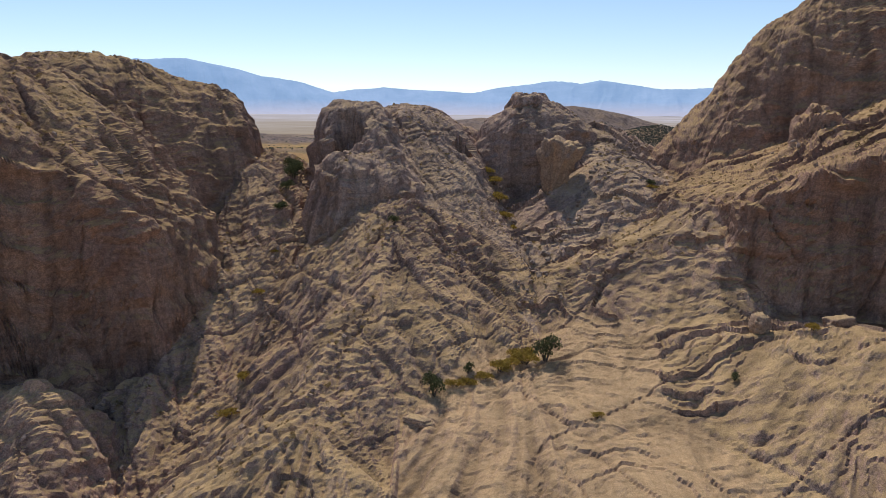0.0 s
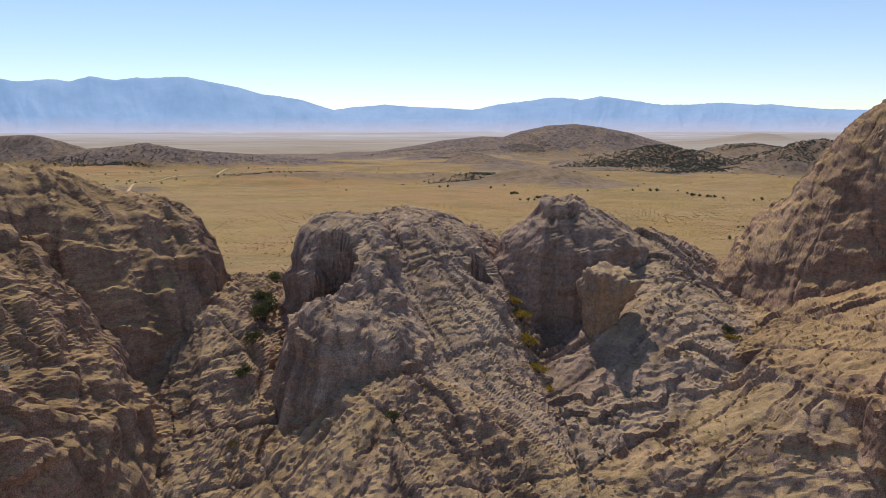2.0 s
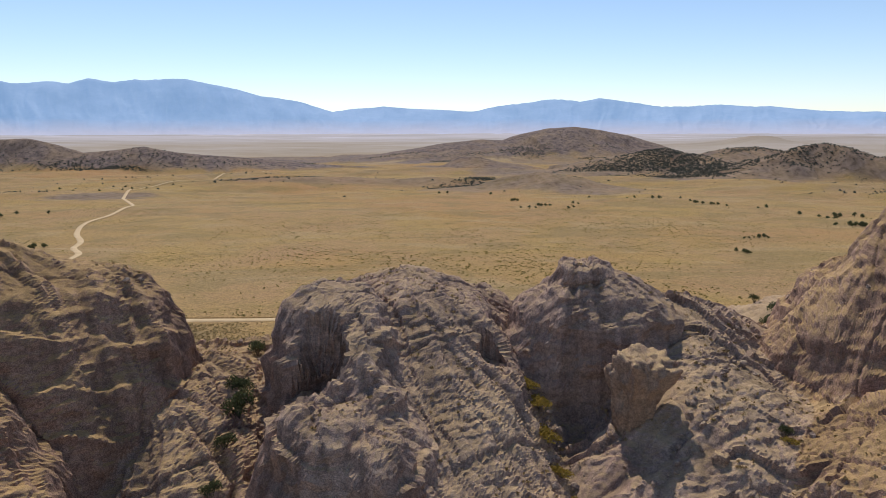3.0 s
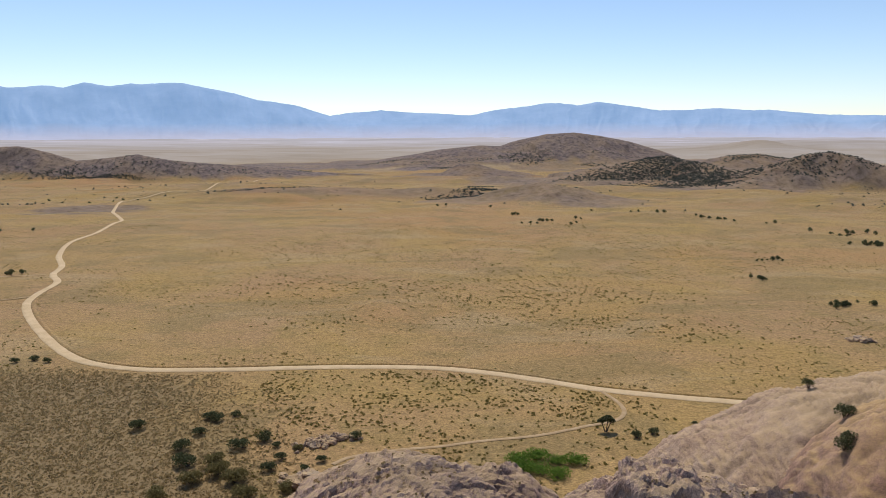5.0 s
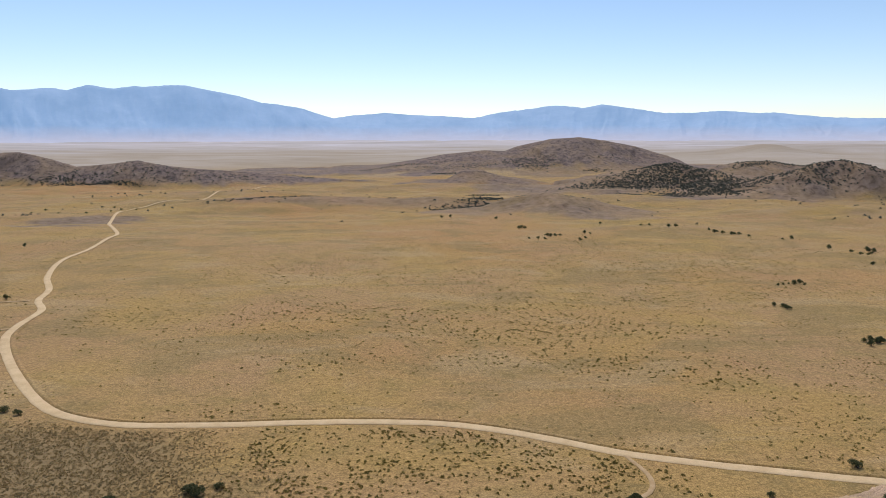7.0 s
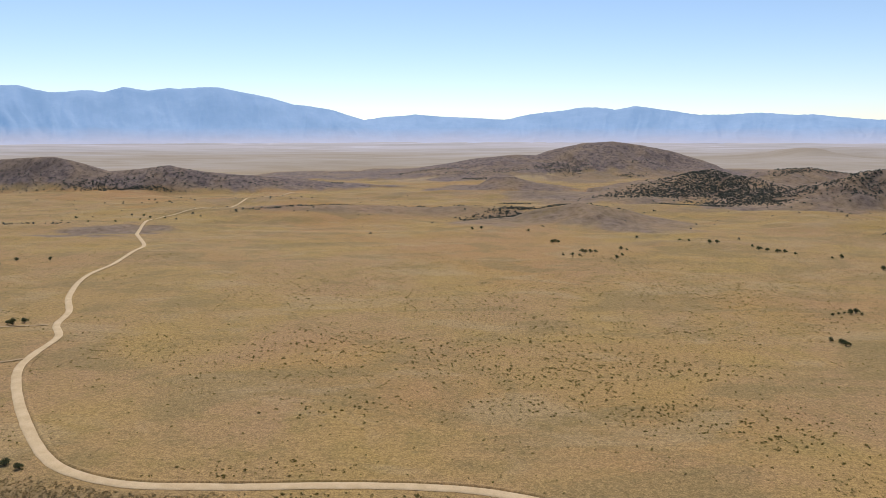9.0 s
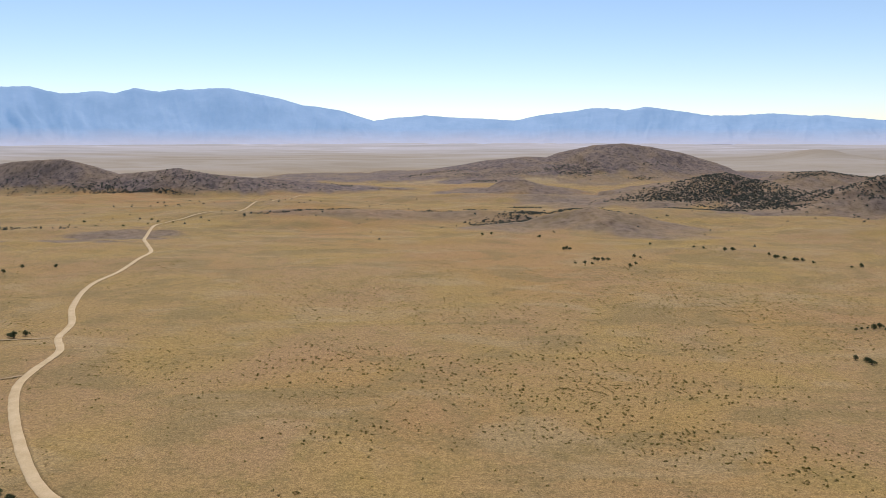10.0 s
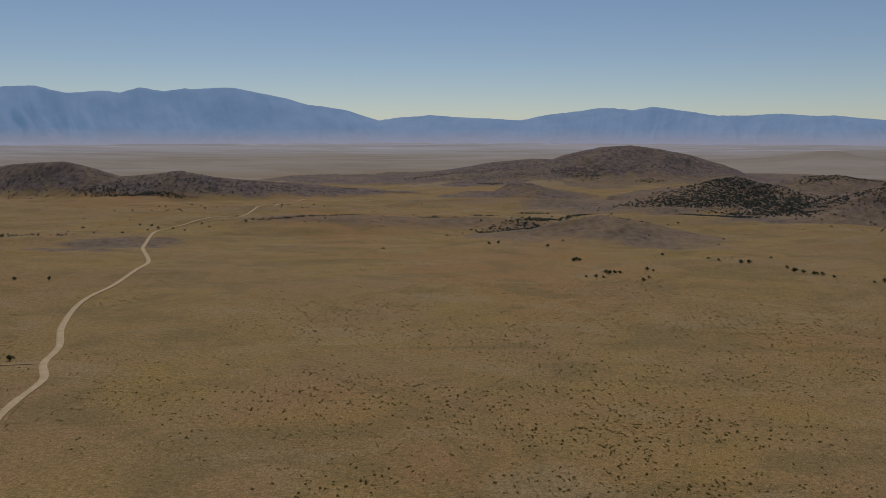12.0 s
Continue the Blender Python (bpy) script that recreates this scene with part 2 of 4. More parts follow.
MAT_ROAD, _nt, _b = shader("pale_gravel")
_p = spot(_nt)
_n1, _n2 = noise_node(_nt, _p, 0.25, 5, 0.6), noise_node(_nt, _p, 3.0, 5, 0.7)
_c = blend(_nt, ramp(_nt, _n1, (0.35, 0.0), (0.65, 1.0)), (0.52, 0.375, 0.205), (0.61, 0.455, 0.265))
_nt.links.new(blend(_nt, 0.4, _c, ramp(_nt, _n2, (0.3, 0.6), (0.6, 1.1)), "MULTIPLY"), _b.inputs["Base Color"])
relief(_nt, _b, (_n2, 0.5, 0.05))

MAT_TRACK, _nt, _b = shader("worn_track_soil")
_p = spot(_nt)
_n1, _n2 = noise_node(_nt, _p, 0.5, 5, 0.6), noise_node(_nt, _p, 3.0, 5, 0.7)
_c = blend(_nt, ramp(_nt, _n1, (0.35, 0.0), (0.65, 1.0)), (0.385, 0.262, 0.135), (0.445, 0.32, 0.18))
_nt.links.new(blend(_nt, 0.4, _c, ramp(_nt, _n2, (0.3, 0.6), (0.6, 1.1)), "MULTIPLY"), _b.inputs["Base Color"])
relief(_nt, _b, (_n2, 0.5, 0.05))

# backdrop: distance haze is put into its bluish colour and its glow
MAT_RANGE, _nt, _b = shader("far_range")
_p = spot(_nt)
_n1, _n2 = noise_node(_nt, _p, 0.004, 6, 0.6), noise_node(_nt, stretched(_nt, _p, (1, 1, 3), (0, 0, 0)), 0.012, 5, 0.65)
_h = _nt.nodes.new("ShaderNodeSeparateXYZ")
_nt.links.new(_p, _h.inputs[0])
# share of the pale fans and of the paler haze painted at the foot
_fan_haze = ramp(_nt, calc(_nt, "ADD", calc(_nt, "MULTIPLY", _h.outputs[2], 0.0046), calc(_nt, "MULTIPLY", _n1, 0.25)), (0.26, 1.0), (0.62, 0.0))
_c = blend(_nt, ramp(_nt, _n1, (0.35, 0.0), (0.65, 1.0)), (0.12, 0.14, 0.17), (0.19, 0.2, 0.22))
_c = blend(_nt, _fan_haze, _c, (0.27, 0.25, 0.26))
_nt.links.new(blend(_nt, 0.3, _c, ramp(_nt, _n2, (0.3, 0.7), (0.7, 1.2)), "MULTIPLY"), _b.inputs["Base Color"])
_haze = blend(_nt, _fan_haze, (0.27, 0.48, 0.80), (0.37, 0.43, 0.60))
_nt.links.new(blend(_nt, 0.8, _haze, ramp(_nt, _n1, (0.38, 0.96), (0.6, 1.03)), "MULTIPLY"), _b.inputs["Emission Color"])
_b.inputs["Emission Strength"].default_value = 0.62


# ---------------------------------------------------------------- mesh helpers
def mesh_object(name, verts, faces, material, parent=None, smooth=True):
    me = bpy.data.meshes.new(name)
    verts, faces = np.asarray(verts, np.float32), np.asarray(faces, np.int32)
    me.vertices.add(len(verts))
    me.vertices.foreach_set("co", verts.ravel())
    n = faces.shape[1]
    me.loops.add(faces.size)
    me.loops.foreach_set("vertex_index", faces.ravel())
    me.polygons.add(len(faces))
    me.polygons.foreach_set("loop_start", np.arange(0, faces.size, n, dtype=np.int32))
    me.polygons.foreach_set("use_smooth", np.full(len(faces), smooth))
    me.update(calc_edges=True)
    me.materials.append(material)
    ob = new(name, me)
    ob.parent = parent
    return ob


def grid_faces(rows, cols, wrap=False):
    i = np.arange(rows * cols).reshape(rows, cols)
    if wrap:
        i = np.concatenate([i, i[:, :1]], axis=1)
    return np.stack([i[:-1, :-1].ravel(), i[:-1, 1:].ravel(), i[1:, 1:].ravel(), i[1:, :-1].ravel()], axis=1)


def weights(ob, name, values):
    ob.data.attributes.new(name, "FLOAT", "POINT").data.foreach_set("value", np.asarray(values, np.float32).ravel())


# ---------------------------------------------------------------- the plain and its hills
FALL = [(0, 0), (250, 0), (450, -3), (650, -6), (850, -11), (1300, -16), (2000, -18), (2800, -8), (3800, 10), (4900, 36)]
# low swells: x, y, half widths, height, cover of stones
SWELLS = [(30, 905, 110, 34, 6, 0.3), (-130, 890, 170, 40, 8, 0.6), (230, 930, 120, 50, 7, 0.2), (-300, 1020, 120, 45, 8, 0.2), (330, 860, 80, 34, 7, 0.1), (-10, 1150, 140, 50, 9, 0.2),
          (480, 900, 110, 40, 5, 0.15), (420, 760, 140, 60, 8, 0.2), (1124, 2600, 110, 160, 34, 0.15), (1500, 2900, 500, 200, 24, 0.15), (900, 2150, 260, 120, 10, 0.15), (170, 640, 60, 22, 3, 0.2)]
# hill crests: line of (x, y, z), half width of the slope towards the road and beyond, steepness, cover of stones, width of the spurs
CRESTS = [
    ([(-293, 1760, -29), (-190, 1790, -12), (-109, 1800, 1), (-1, 1800, 18), (94, 1800, 28), (150, 1820, 25), (200, 1840, 41), (263, 1845, 54), (325, 1845, 58), (388, 1845, 50), (456, 1840, 36), (507, 1820, 21), (570, 1800, -3), (646, 1780, -26)], 240, 300, 1.5, 1.0, 60),
    ([(346, 1845, 54), (290, 1760, 26), (258, 1680, -1), (216, 1600, -16)], 90, 110, 1.3, 0.55, 40),
    ([(456, 1840, 36), (408, 1750, 18), (374, 1660, -7)], 90, 90, 1.3, 0.7, 40),
    ([(94, 1800, 28), (25, 1700, 5), (-13, 1600, -15)], 120, 110, 1.4, 0.9, 40),
    ([(150, 1120, -8), (183, 1110, 0), (251, 1140, 9), (312, 1180, 19), (365, 1200, 23), (394, 1180, 15), (412, 1120, 7), (408, 1060, 1)], 150, 170, 1.3, 0.7, 45),
    ([(400, 1240, 4), (428, 1250, 9), (478, 1260, 20), (538, 1270, 23), (600, 1270, 14), (680, 1280, 6)], 170, 160, 1.3, 0.75, 45),
    ([(360, 945, -6), (400, 955, 3), (449, 985, 22), (482, 995, 32), (508, 995, 35), (539, 990, 28), (569, 980, 18), (640, 985, 15), (760, 1000, 20)], 80, 120, 1.2, 0.75, 30),
    ([(-1000, 1330, 30), (-900, 1300, 20), (-818, 1310, 34), (-732, 1310, 39), (-680, 1305, 27), (-628, 1295, 14), (-570, 1295, 19), (-520, 1293, 25), (-466, 1300, 15), (-392, 1310, 8), (-317, 1320, 2), (-250, 1330, -7)], 95, 150, 1.35, 1.0, 34),
    ([(41, 830, -7), (74, 830, 2), (108, 835, 8), (136, 820, 3), (160, 790, -7)], 85, 70, 1.25, 0.6, 30),
    ([(-17, 1300, -14), (31, 1300, 6), (69, 1300, 7), (97, 1290, -3)], 80, 90, 1.2, 0.8, 40),
]


def ground_z(x, y):
    """Height of the plain, and how stony it is."""
    x, y = np.asarray(x, float), np.asarray(y, float)
    r = np.hypot(x, y)
    z = np.interp(r, *zip(*FALL))
    z = z + fbm(x / 60, y / 60, 0 * x, 3, 3) * 0.9 * smoothstep(120, 500, r) + fbm(x / 230, y / 230, 0 * x, 3, 8) * 5.0 * smoothstep(450, 1000, r) * (1 - smoothstep(2000, 3200, r))
    z = z + fbm(x / 110, y / 65, 0 * x, 3, 9) * 4.5 * smoothstep(480, 900, r) * (1 - smoothstep(1500, 2200, r))
    stony = 0 * x
    far = r > 450
    if not far.any():
        return z, stony
    px, py, base, cover_all = x[far], y[far], z[far], stony[far]
    zero = 0 * px
    wx, wy = px + fbm(px / 60, py / 60, zero, 3, 21) * 14, py + fbm(px / 60, py / 60, zero + 4, 3, 22) * 14
    low = base.copy()
    for cx, cy, sx, sy, h, cover in SWELLS:
        k = np.exp(-((wx - cx) / sx) ** 2 - ((wy - cy) / sy) ** 2)
        base = base + h * k
        cover_all = np.maximum(cover_all, cover * smoothstep(0.25, 0.75, k))
    rough = ridged(px / 34, py / 44, zero, 3, 31)
    for line, front, back, power, cover, spur in CRESTS:
        p = np.array(line, float)
        near = (px > p[:, 0].min() - 420) & (px < p[:, 0].max() + 420) & (py > p[:, 1].min() - 420) & (py < p[:, 1].max() + 420)
        qx, qy = wx[near], wy[near]
        best, top, run, side = np.full(qx.shape, 1e9), 0 * qx, 0 * qx, 0 * qx
        length = 0.0
        for (x0, y0, z0), (x1, y1, z1) in zip(p[:-1], p[1:]):
            u, d = along(qx, qy, x0, y0, x1, y1)
            step = math.hypot(x1 - x0, y1 - y0)
            turn = (x1 - x0) * (qy - y0) - (y1 - y0) * (qx - x0)
            closer = d < best
            best, top, run, side = np.where(closer, d, best), np.where(closer, z0 + (z1 - z0) * u, top), np.where(closer, length + u * step, run), np.where(closer, turn, side)
            length += step
        q = best / np.where(side < 0, front, back)
        soft = np.sqrt(q * q + 0.004) - 0.063
        part = np.clip(1 - soft, 0, 1) ** power
        spurs = ridged(run / spur, best / (spur * 3.5) + (side < 0) * 9, 0 * qx, 3, 33)
        part = part * (1 + (0.42 * spurs + 0.16 * rough[near]) * (1 - part) * smoothstep(0, 0.12, q))
        rise = (top - low[near]) * part
        z_new = low[near] + rise
        base[near] = np.maximum(base[near], np.where(rise > 0, z_new, -1e9))
        cover_all[near] = np.maximum(cover_all[near], cover * smoothstep(0.12, 0.4, part + 0.12 * rough[near]))
    z[far], stony[far] = base, cover_all
    return z, stony


def along(x, y, x0, y0, x1, y1):
    """How far along a line, from 0 to 1, and how far from it, a place lies."""
    dx, dy = x1 - x0, y1 - y0
    u = np.clip(((x - x0) * dx + (y - y0) * dy) / (dx * dx + dy * dy), 0, 1)
    return u, np.hypot(x - x0 - u * dx, y - y0 - u * dy)


def plain():
    front = np.radians(np.concatenate([np.arange(-46, -34, 0.3), np.arange(-34, 34, 0.13), np.arange(34, 46.01, 0.3)]))
    back = np.radians(np.arange(48, 313, 3.0))
    angle = np.concatenate([front, back])
    radius = np.concatenate([[0, 30, 60, 90, 120], np.geomspace(135, 690, 110), np.geomspace(700, 1980, 230), np.geomspace(2000, 4860, 60)])
    A, R = np.meshgrid(angle, radius)
    x, y = R * np.sin(A), R * np.cos(A)
    z, stony = ground_z(x, y)
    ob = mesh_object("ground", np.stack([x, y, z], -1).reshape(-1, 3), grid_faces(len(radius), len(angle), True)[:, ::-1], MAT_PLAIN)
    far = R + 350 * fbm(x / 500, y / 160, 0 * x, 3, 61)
    # weight of the lake bed and of the haze in its colour, growing with distance
    weights(ob, "lakebed_haze", (0.5 * smoothstep(1400, 2300, far) + 0.5 * smoothstep(2700, 3900, far)) * (1 - 0.95 * smoothstep(0.1, 0.6, stony)))
    brush = smoothstep(0, 14, (238 - y) + 5 * fbm(x / 8, y / 8, 0 * x, 3, 71)) * smoothstep(-34, -76, x + (y - 200) * 0.5 + 8 * fbm(x / 10, y / 10, 0 * x, 3, 73))
    patch = smoothstep(1.25, 0.75, np.minimum(np.hypot((x - -341) / 50, (y - 738) / 34), np.hypot((x - -374) / 55, (y - 693) / 16)) + 0.6 * fbm(x / 18, y / 9, 0 * x, 3, 75))
    weights(ob, "stony", np.clip(np.maximum(stony, 0.75 * patch) + 0.25 * fbm(x / 25, y / 25, 0 * x, 3, 51) * (stony > 0.05), 0, 1))
    weights(ob, "brush", brush * (y > 100))
    return tagged(ob, "dry straw-coloured grass plain with hills and pale hazy lake bed", "ground", kind="structure")


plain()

# skyline: degrees right of +y, degrees above the eye
SKYLINE = [(-75, 2.2), (-50, 2.6), (-40, 2.5), (-33.64, 3.28), (-32.17, 3.32), (-30.36, 2.89), (-28.08, 3.13), (-27.01, 3), (-25.63, 3.35), (-24.97, 3.24), (-24.04, 3.14), (-22.69, 3.41), (-21.92, 3.34), (-20.34, 3.49),
           (-19.15, 3.47), (-17.55, 3.13), (-15.51, 2.78), (-13.85, 2.33), (-10.89, 1.84), (-8.53, 1.08), (-7, 1.34), (-4.59, 1.51), (-3.06, 1.38), (-0.43, 1.25), (2.4, 1.12), (4.34, 1.54), (6.91, 1.82), (8.17, 2.07),
           (9.22, 2.06), (10.68, 1.88), (12.1, 2.12), (12.92, 2.03), (14.33, 1.81), (16.72, 1.42), (18.25, 1.41), (20.49, 1.58), (23.03, 1.36), (24.43, 1.34), (25.8, 1.14), (28.05, 1), (31.4, 0.85), (36, 1),
           (50, 1.4), (75, 1.2)]


def far_range():
    deg = np.arange(-75, 75.01, 0.1)
    steps = np.linspace(0, 1, 34)
    D, S = np.meshgrid(deg, steps)
    a = np.radians(D)
    reach = 4150 + 690 * S
    x, y = -3 + reach * np.sin(a), 62 + reach * np.cos(a)
    foot = np.interp(np.hypot(x, y), *zip(*FALL))
    top = 70 + 4780 * np.tan(np.radians(np.interp(D, *zip(*SKYLINE))))
    top = top + 2.5 * fbm(D * 3.1, 0 * D, 0 * D, 3, 5)
    spur = ridged(D * 0.8 + 0.5 * fbm(D * 0.4, S * 2.5, 0 * D, 3, 78), S * 0.8, 0 * D, 4, 77)
    rise = np.clip(S * 1.03, 0, 1) ** 2.0
    shape = rise + 0.6 * spur * rise * (1 - rise)
    z = foot - 3 + 6 * fbm(D * 0.35, S * 3, 0 * D, 3, 9) + (top - foot) * np.clip(shape, 0, 1)
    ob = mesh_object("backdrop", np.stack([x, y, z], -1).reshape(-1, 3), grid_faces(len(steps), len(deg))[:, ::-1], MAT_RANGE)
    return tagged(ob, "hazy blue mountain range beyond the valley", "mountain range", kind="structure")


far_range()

# ---------------------------------------------------------------- the rock ridge
# domes: name, centre, half widths, turn, top, depth at the rim, bluntness
DOMES = [
    ("left_massif", -37, 75, 18.5, 10, 0, 49.3, 12, 2.6),
    ("left_massif", -26, 77, 7, 6.3, 0, 46.6, 9, 3.0),
    ("left_massif", -22.4, 75.6, 3.4, 4.2, 0, 43.4, 6, 3.0),
    ("middle_dome", -4.5, 85.5, 10.8, 13.5, 0, 44.7, 9.5, 2.2),
    ("middle_dome", 1.5, 90, 7, 7, 0, 42.3, 8, 2.6),
    ("middle_dome", -9.4, 79.0, 4.8, 6.6, 0, 44.8, 6.0, 4.0),
    ("low_dome", -8.2, 68.8, 5.4, 5.8, 0, 40.0, 9, 4.2),
    ("low_dome", -4.6, 66.2, 2.9, 3.6, 15, 38.8, 8, 3.4),
    ("capped_dome", 10.3, 83.6, 7.4, 4.6, 0, 42.6, 5.5, 4.2),
    ("capped_dome", 10.4, 83.8, 6.5, 5.2, 0, 44.9, 3.6, 3.0),
    ("capped_dome", 9.8, 83.9, 2.7, 2.4, 10, 45.9, 1.6, 8.0),
    ("capped_dome", 5.2, 82.6, 3.0, 3.4, 0, 41.6, 5.0, 2.4),
    ("crag", 48, 81, 25.5, 12, 0, 60, 23, 1.6),
    ("crag", 32, 87, 6.5, 8, 0, 45.3, 10, 2.4),
    ("crag", 55, 116, 19, 24, -15, 36.5, 14, 2.2),
    ("back_slab", 66, 140, 40, 32, 0, 29.8, 18, 2.0),
    ("right_shelf", 40, 66, 17, 9, 10, 43.5, 10, 2.4),
    ("right_shelf", 34.5, 67.5, 3.6, 3.2, 10, 44.6, 5, 2.2),
    ("right_shelf", 45, 50, 13, 8, 0, 32.5, 8, 2.4),
]
# cliffs below the rounded tops: part of the half width where they begin, fall
CLIFFS = {"capped_dome": (0.98, 22)}
# bluffs: name, a place on the top, its height, rise towards +x and +y, roundness past x, and the cuts: a place on the edge, the way out, fall
BLUFFS = [
    ("left_spur", (-38, 64), 47.4, 0.0, 0.27, 0.039, [((-28, 51.8), (0.30, -0.954), 4.6), ((-22.4, 54.6), (0.60, -0.80), 4.2), ((-20.6, 60), (1.0, -0.05), 2.6), ((-38, 68), (0.3, 0.954), 1.2)]),
    ("right_slope", (15.8, 62), 33.3, 0.42, 0.0, 0.0, [((20, 59.6), (0.0, -1.0), 0.82), ((22.6, 58), (1.0, -0.25), 0.9), ((12, 76), (0.0, 1.0), 0.8)]),
    ("right_shelf", (15.8, 62), 33.8, 0.42, 0.0, 0.0, [((29, 55.6), (-0.16, -0.987), 3.8), ((24.2, 58), (-0.93, -0.36), 1.7), ((34, 73), (0.0, 1.0), 0.8)]),
    ("right_shelf", (30, 52), 34.2, 0.10, 0.1, 0.0, [((30, 53.0), (-0.1, -0.995), 4.0), ((28.2, 54), (-0.9, -0.43), 2.5), ((30, 58), (0.0, 1.0), 2.0)]),
    ("crag", (46, 80), 55.0, 0.5, 0.9, 0.0, [((40, 75.2), (0.12, -0.993), 5.0), ((33.2, 80), (-0.93, -0.36), 2.3), ((46, 82), (0, 1.0), 2.0)]),
]
# spines: name, from (x, y, z), to (x, y, z), half width, steepness
SPINES = [
    ("middle_spine", -3.2, 63, 36.4, -4.5, 53, 30.6, 3.5, 0.75),
    ("middle_spine", -4.5, 53, 30.6, -7.5, 40, 25.6, 4.0, 0.7),
    ("middle_spine", -1.0, 62, 33.3, 3.8, 53, 28.2, 2.5, 0.9),
    ("right_slope", 28, 46, 30.0, 21, 50, 28.9, 4.0, 0.5),
    ("middle_dome", -1.0, 84, 43.2, 2.8, 70, 34.6, 2.5, 0.9),
    ("middle_dome", -7.4, 80, 44.6, -6.5, 71.2, 42.3, 1.2, 1.9),
    ("middle_dome", -6.5, 71.2, 42.3, -4.4, 67.5, 38.6, 1.4, 1.5),
    ("middle_dome", -4.0, 79.5, 43.2, 0.0, 68, 35.2, 4.0, 0.75),
    ("left_spur", -25.0, 55.0, 38.8, -21.4, 58.2, 34.8, 0.5, 5.0),
    ("left_spur", -27.8, 54.0, 39.4, -27.2, 49.5, 29.0, 0.6, 4.0),
    ("gully_rock", -18.5, 80, 39.8, -19.2, 72, 38.2, 1.8, 0.9),
    ("gully_rock", -19.2, 72, 38.2, -18.8, 66, 33.8, 1.6, 0.8),
    ("gully_rock", -20.2, 60, 30.6, -17.6, 50, 23.5, 1.6, 0.75),
    ("gully_rock", -26.5, 43.5, 26.4, -23.5, 37, 21.0, 1.0, 1.1),
    ("gully_rock", -21.5, 50, 24.6, -17.5, 43, 20.5, 1.4, 0.8),
    ("saddle_rock", 10.2, 75, 35.2, 9.4, 64.5, 31.0, 2.5, 0.6),
    ("saddle_rock", 17.6, 85, 42.4, 18.4, 77, 38.9, 4.0, 0.6),
    ("saddle_rock", 18.4, 77, 38.9, 20.0, 72.5, 36.2, 3.0, 0.9),
]
# hollows worn into the domes: centre, half widths, floor
HOLLOWS = [(-9.9, 72.3, 3.1, 3.0, 38.4), (1.6, 79.0, 1.5, 1.8, 38.6)]
# gullies cut into the ground between the domes: from, to (x, y), depth, half width
GULLIES = [(-27, 34, -21, 48, 6.0, 6.5), (-14, 36, -15.3, 56, 8.0, 7.5), (-15.3, 56, -15.8, 78, 4.0, 3.2), (6.4, 53, 8.2, 60, 2.6, 2.2), (8.2, 60, 7.2, 68, 3.4, 1.7), (7.2, 68, 5.8, 80, 2.4, 1.9), (8.4, 61, 11.8, 67, 2.6, 1.7), (11.8, 67, 16.5, 74, 2.8, 1.9), (16.5, 73, 25.5, 88, 1.2, 1.6)]


def ridge_z(x, y):
    """Height of the rock ridge and the number of the form that stands highest."""
    zero = 0 * x
    wx = x + 1.0 * fbm(x / 6, y / 6, zero, 2, 101)
    wy = y + 1.0 * fbm(x / 6, y / 6, zero + 7, 2, 102)
    floor = np.interp(wy, [-60, -20, 34, 46, 55, 64, 80, 89, 97, 120, 150, 175], [-3, 16, 23.5, 26.2, 28.0, 30.2, 36.0, 37.6, 34.0, 16.0, 3.0, -3.0])
    floor = floor + 0.10 * np.clip(wx - 12, 0, 40) * smoothstep(34, 70, wy) * (1 - smoothstep(90, 140, wy))
    flank = smoothstep(62, 120, np.abs(wx) + 4 * fbm(x / 20, y / 20, zero, 2, 103))
    best, who = floor * (1 - flank) - 3.5 * flank, np.zeros(x.shape, int)
    for x0, y0, x1, y1, depth, wide in GULLIES:
        _, d = along(wx, wy, x0, y0, x1, y1)
        best = best - depth * np.exp(-(d / wide) ** 2)
    forms = [None]
    for k, (name, cx, cy, rx, ry, turn, top, deep, blunt) in enumerate(DOMES):
        c, s = math.cos(radians(turn)), math.sin(radians(turn))
        u, v = ((wx - cx) * c + (wy - cy) * s) / rx, ((wy - cy) * c - (wx - cx) * s) / ry
        d = np.sqrt(u * u + v * v)
        rim, fall = CLIFFS.get(name, (1, 0))
        z = top - deep * d ** blunt - fall * np.clip(d - rim, 0, 9)
        forms.append((name, z))
    for name, (cx, cy), mid, east, north, rounded, cuts in BLUFFS:
        z = mid + east * (wx - cx) + north * (wy - cy) - rounded * np.clip(wx - cx, 0, 99) ** 2
        z = z - 1.6 * np.clip(np.abs(wx) - 52, 0, 99)
        for (px, py), (ox, oy), fall in cuts:
            past = (wx - px) * ox + (wy - py) * oy
            z = z - fall * 0.5 * (past + np.sqrt(past * past + 0.16))
        forms.append((name, z))
    for name, x0, y0, z0, x1, y1, z1, wide, steep in SPINES:
        u, d = along(wx, wy, x0, y0, x1, y1)
        forms.append((name, z0 + (z1 - z0) * u - steep * d * d / (d + wide)))
    for k, (name, z) in enumerate(forms[1:], 1):
        who = np.where(z > best, k, who)
        gap = np.clip(0.9 - np.abs(z - best), 0, None)
        best = np.maximum(z, best) + gap * gap / 3.6
    for cx, cy, rx, ry, low in HOLLOWS:
        d = np.hypot((wx - cx) / rx, (wy - cy) / ry)
        best = np.minimum(best, low + 55.0 * np.clip(d - 0.8, 0, 9) ** 1.3)
    return best, who


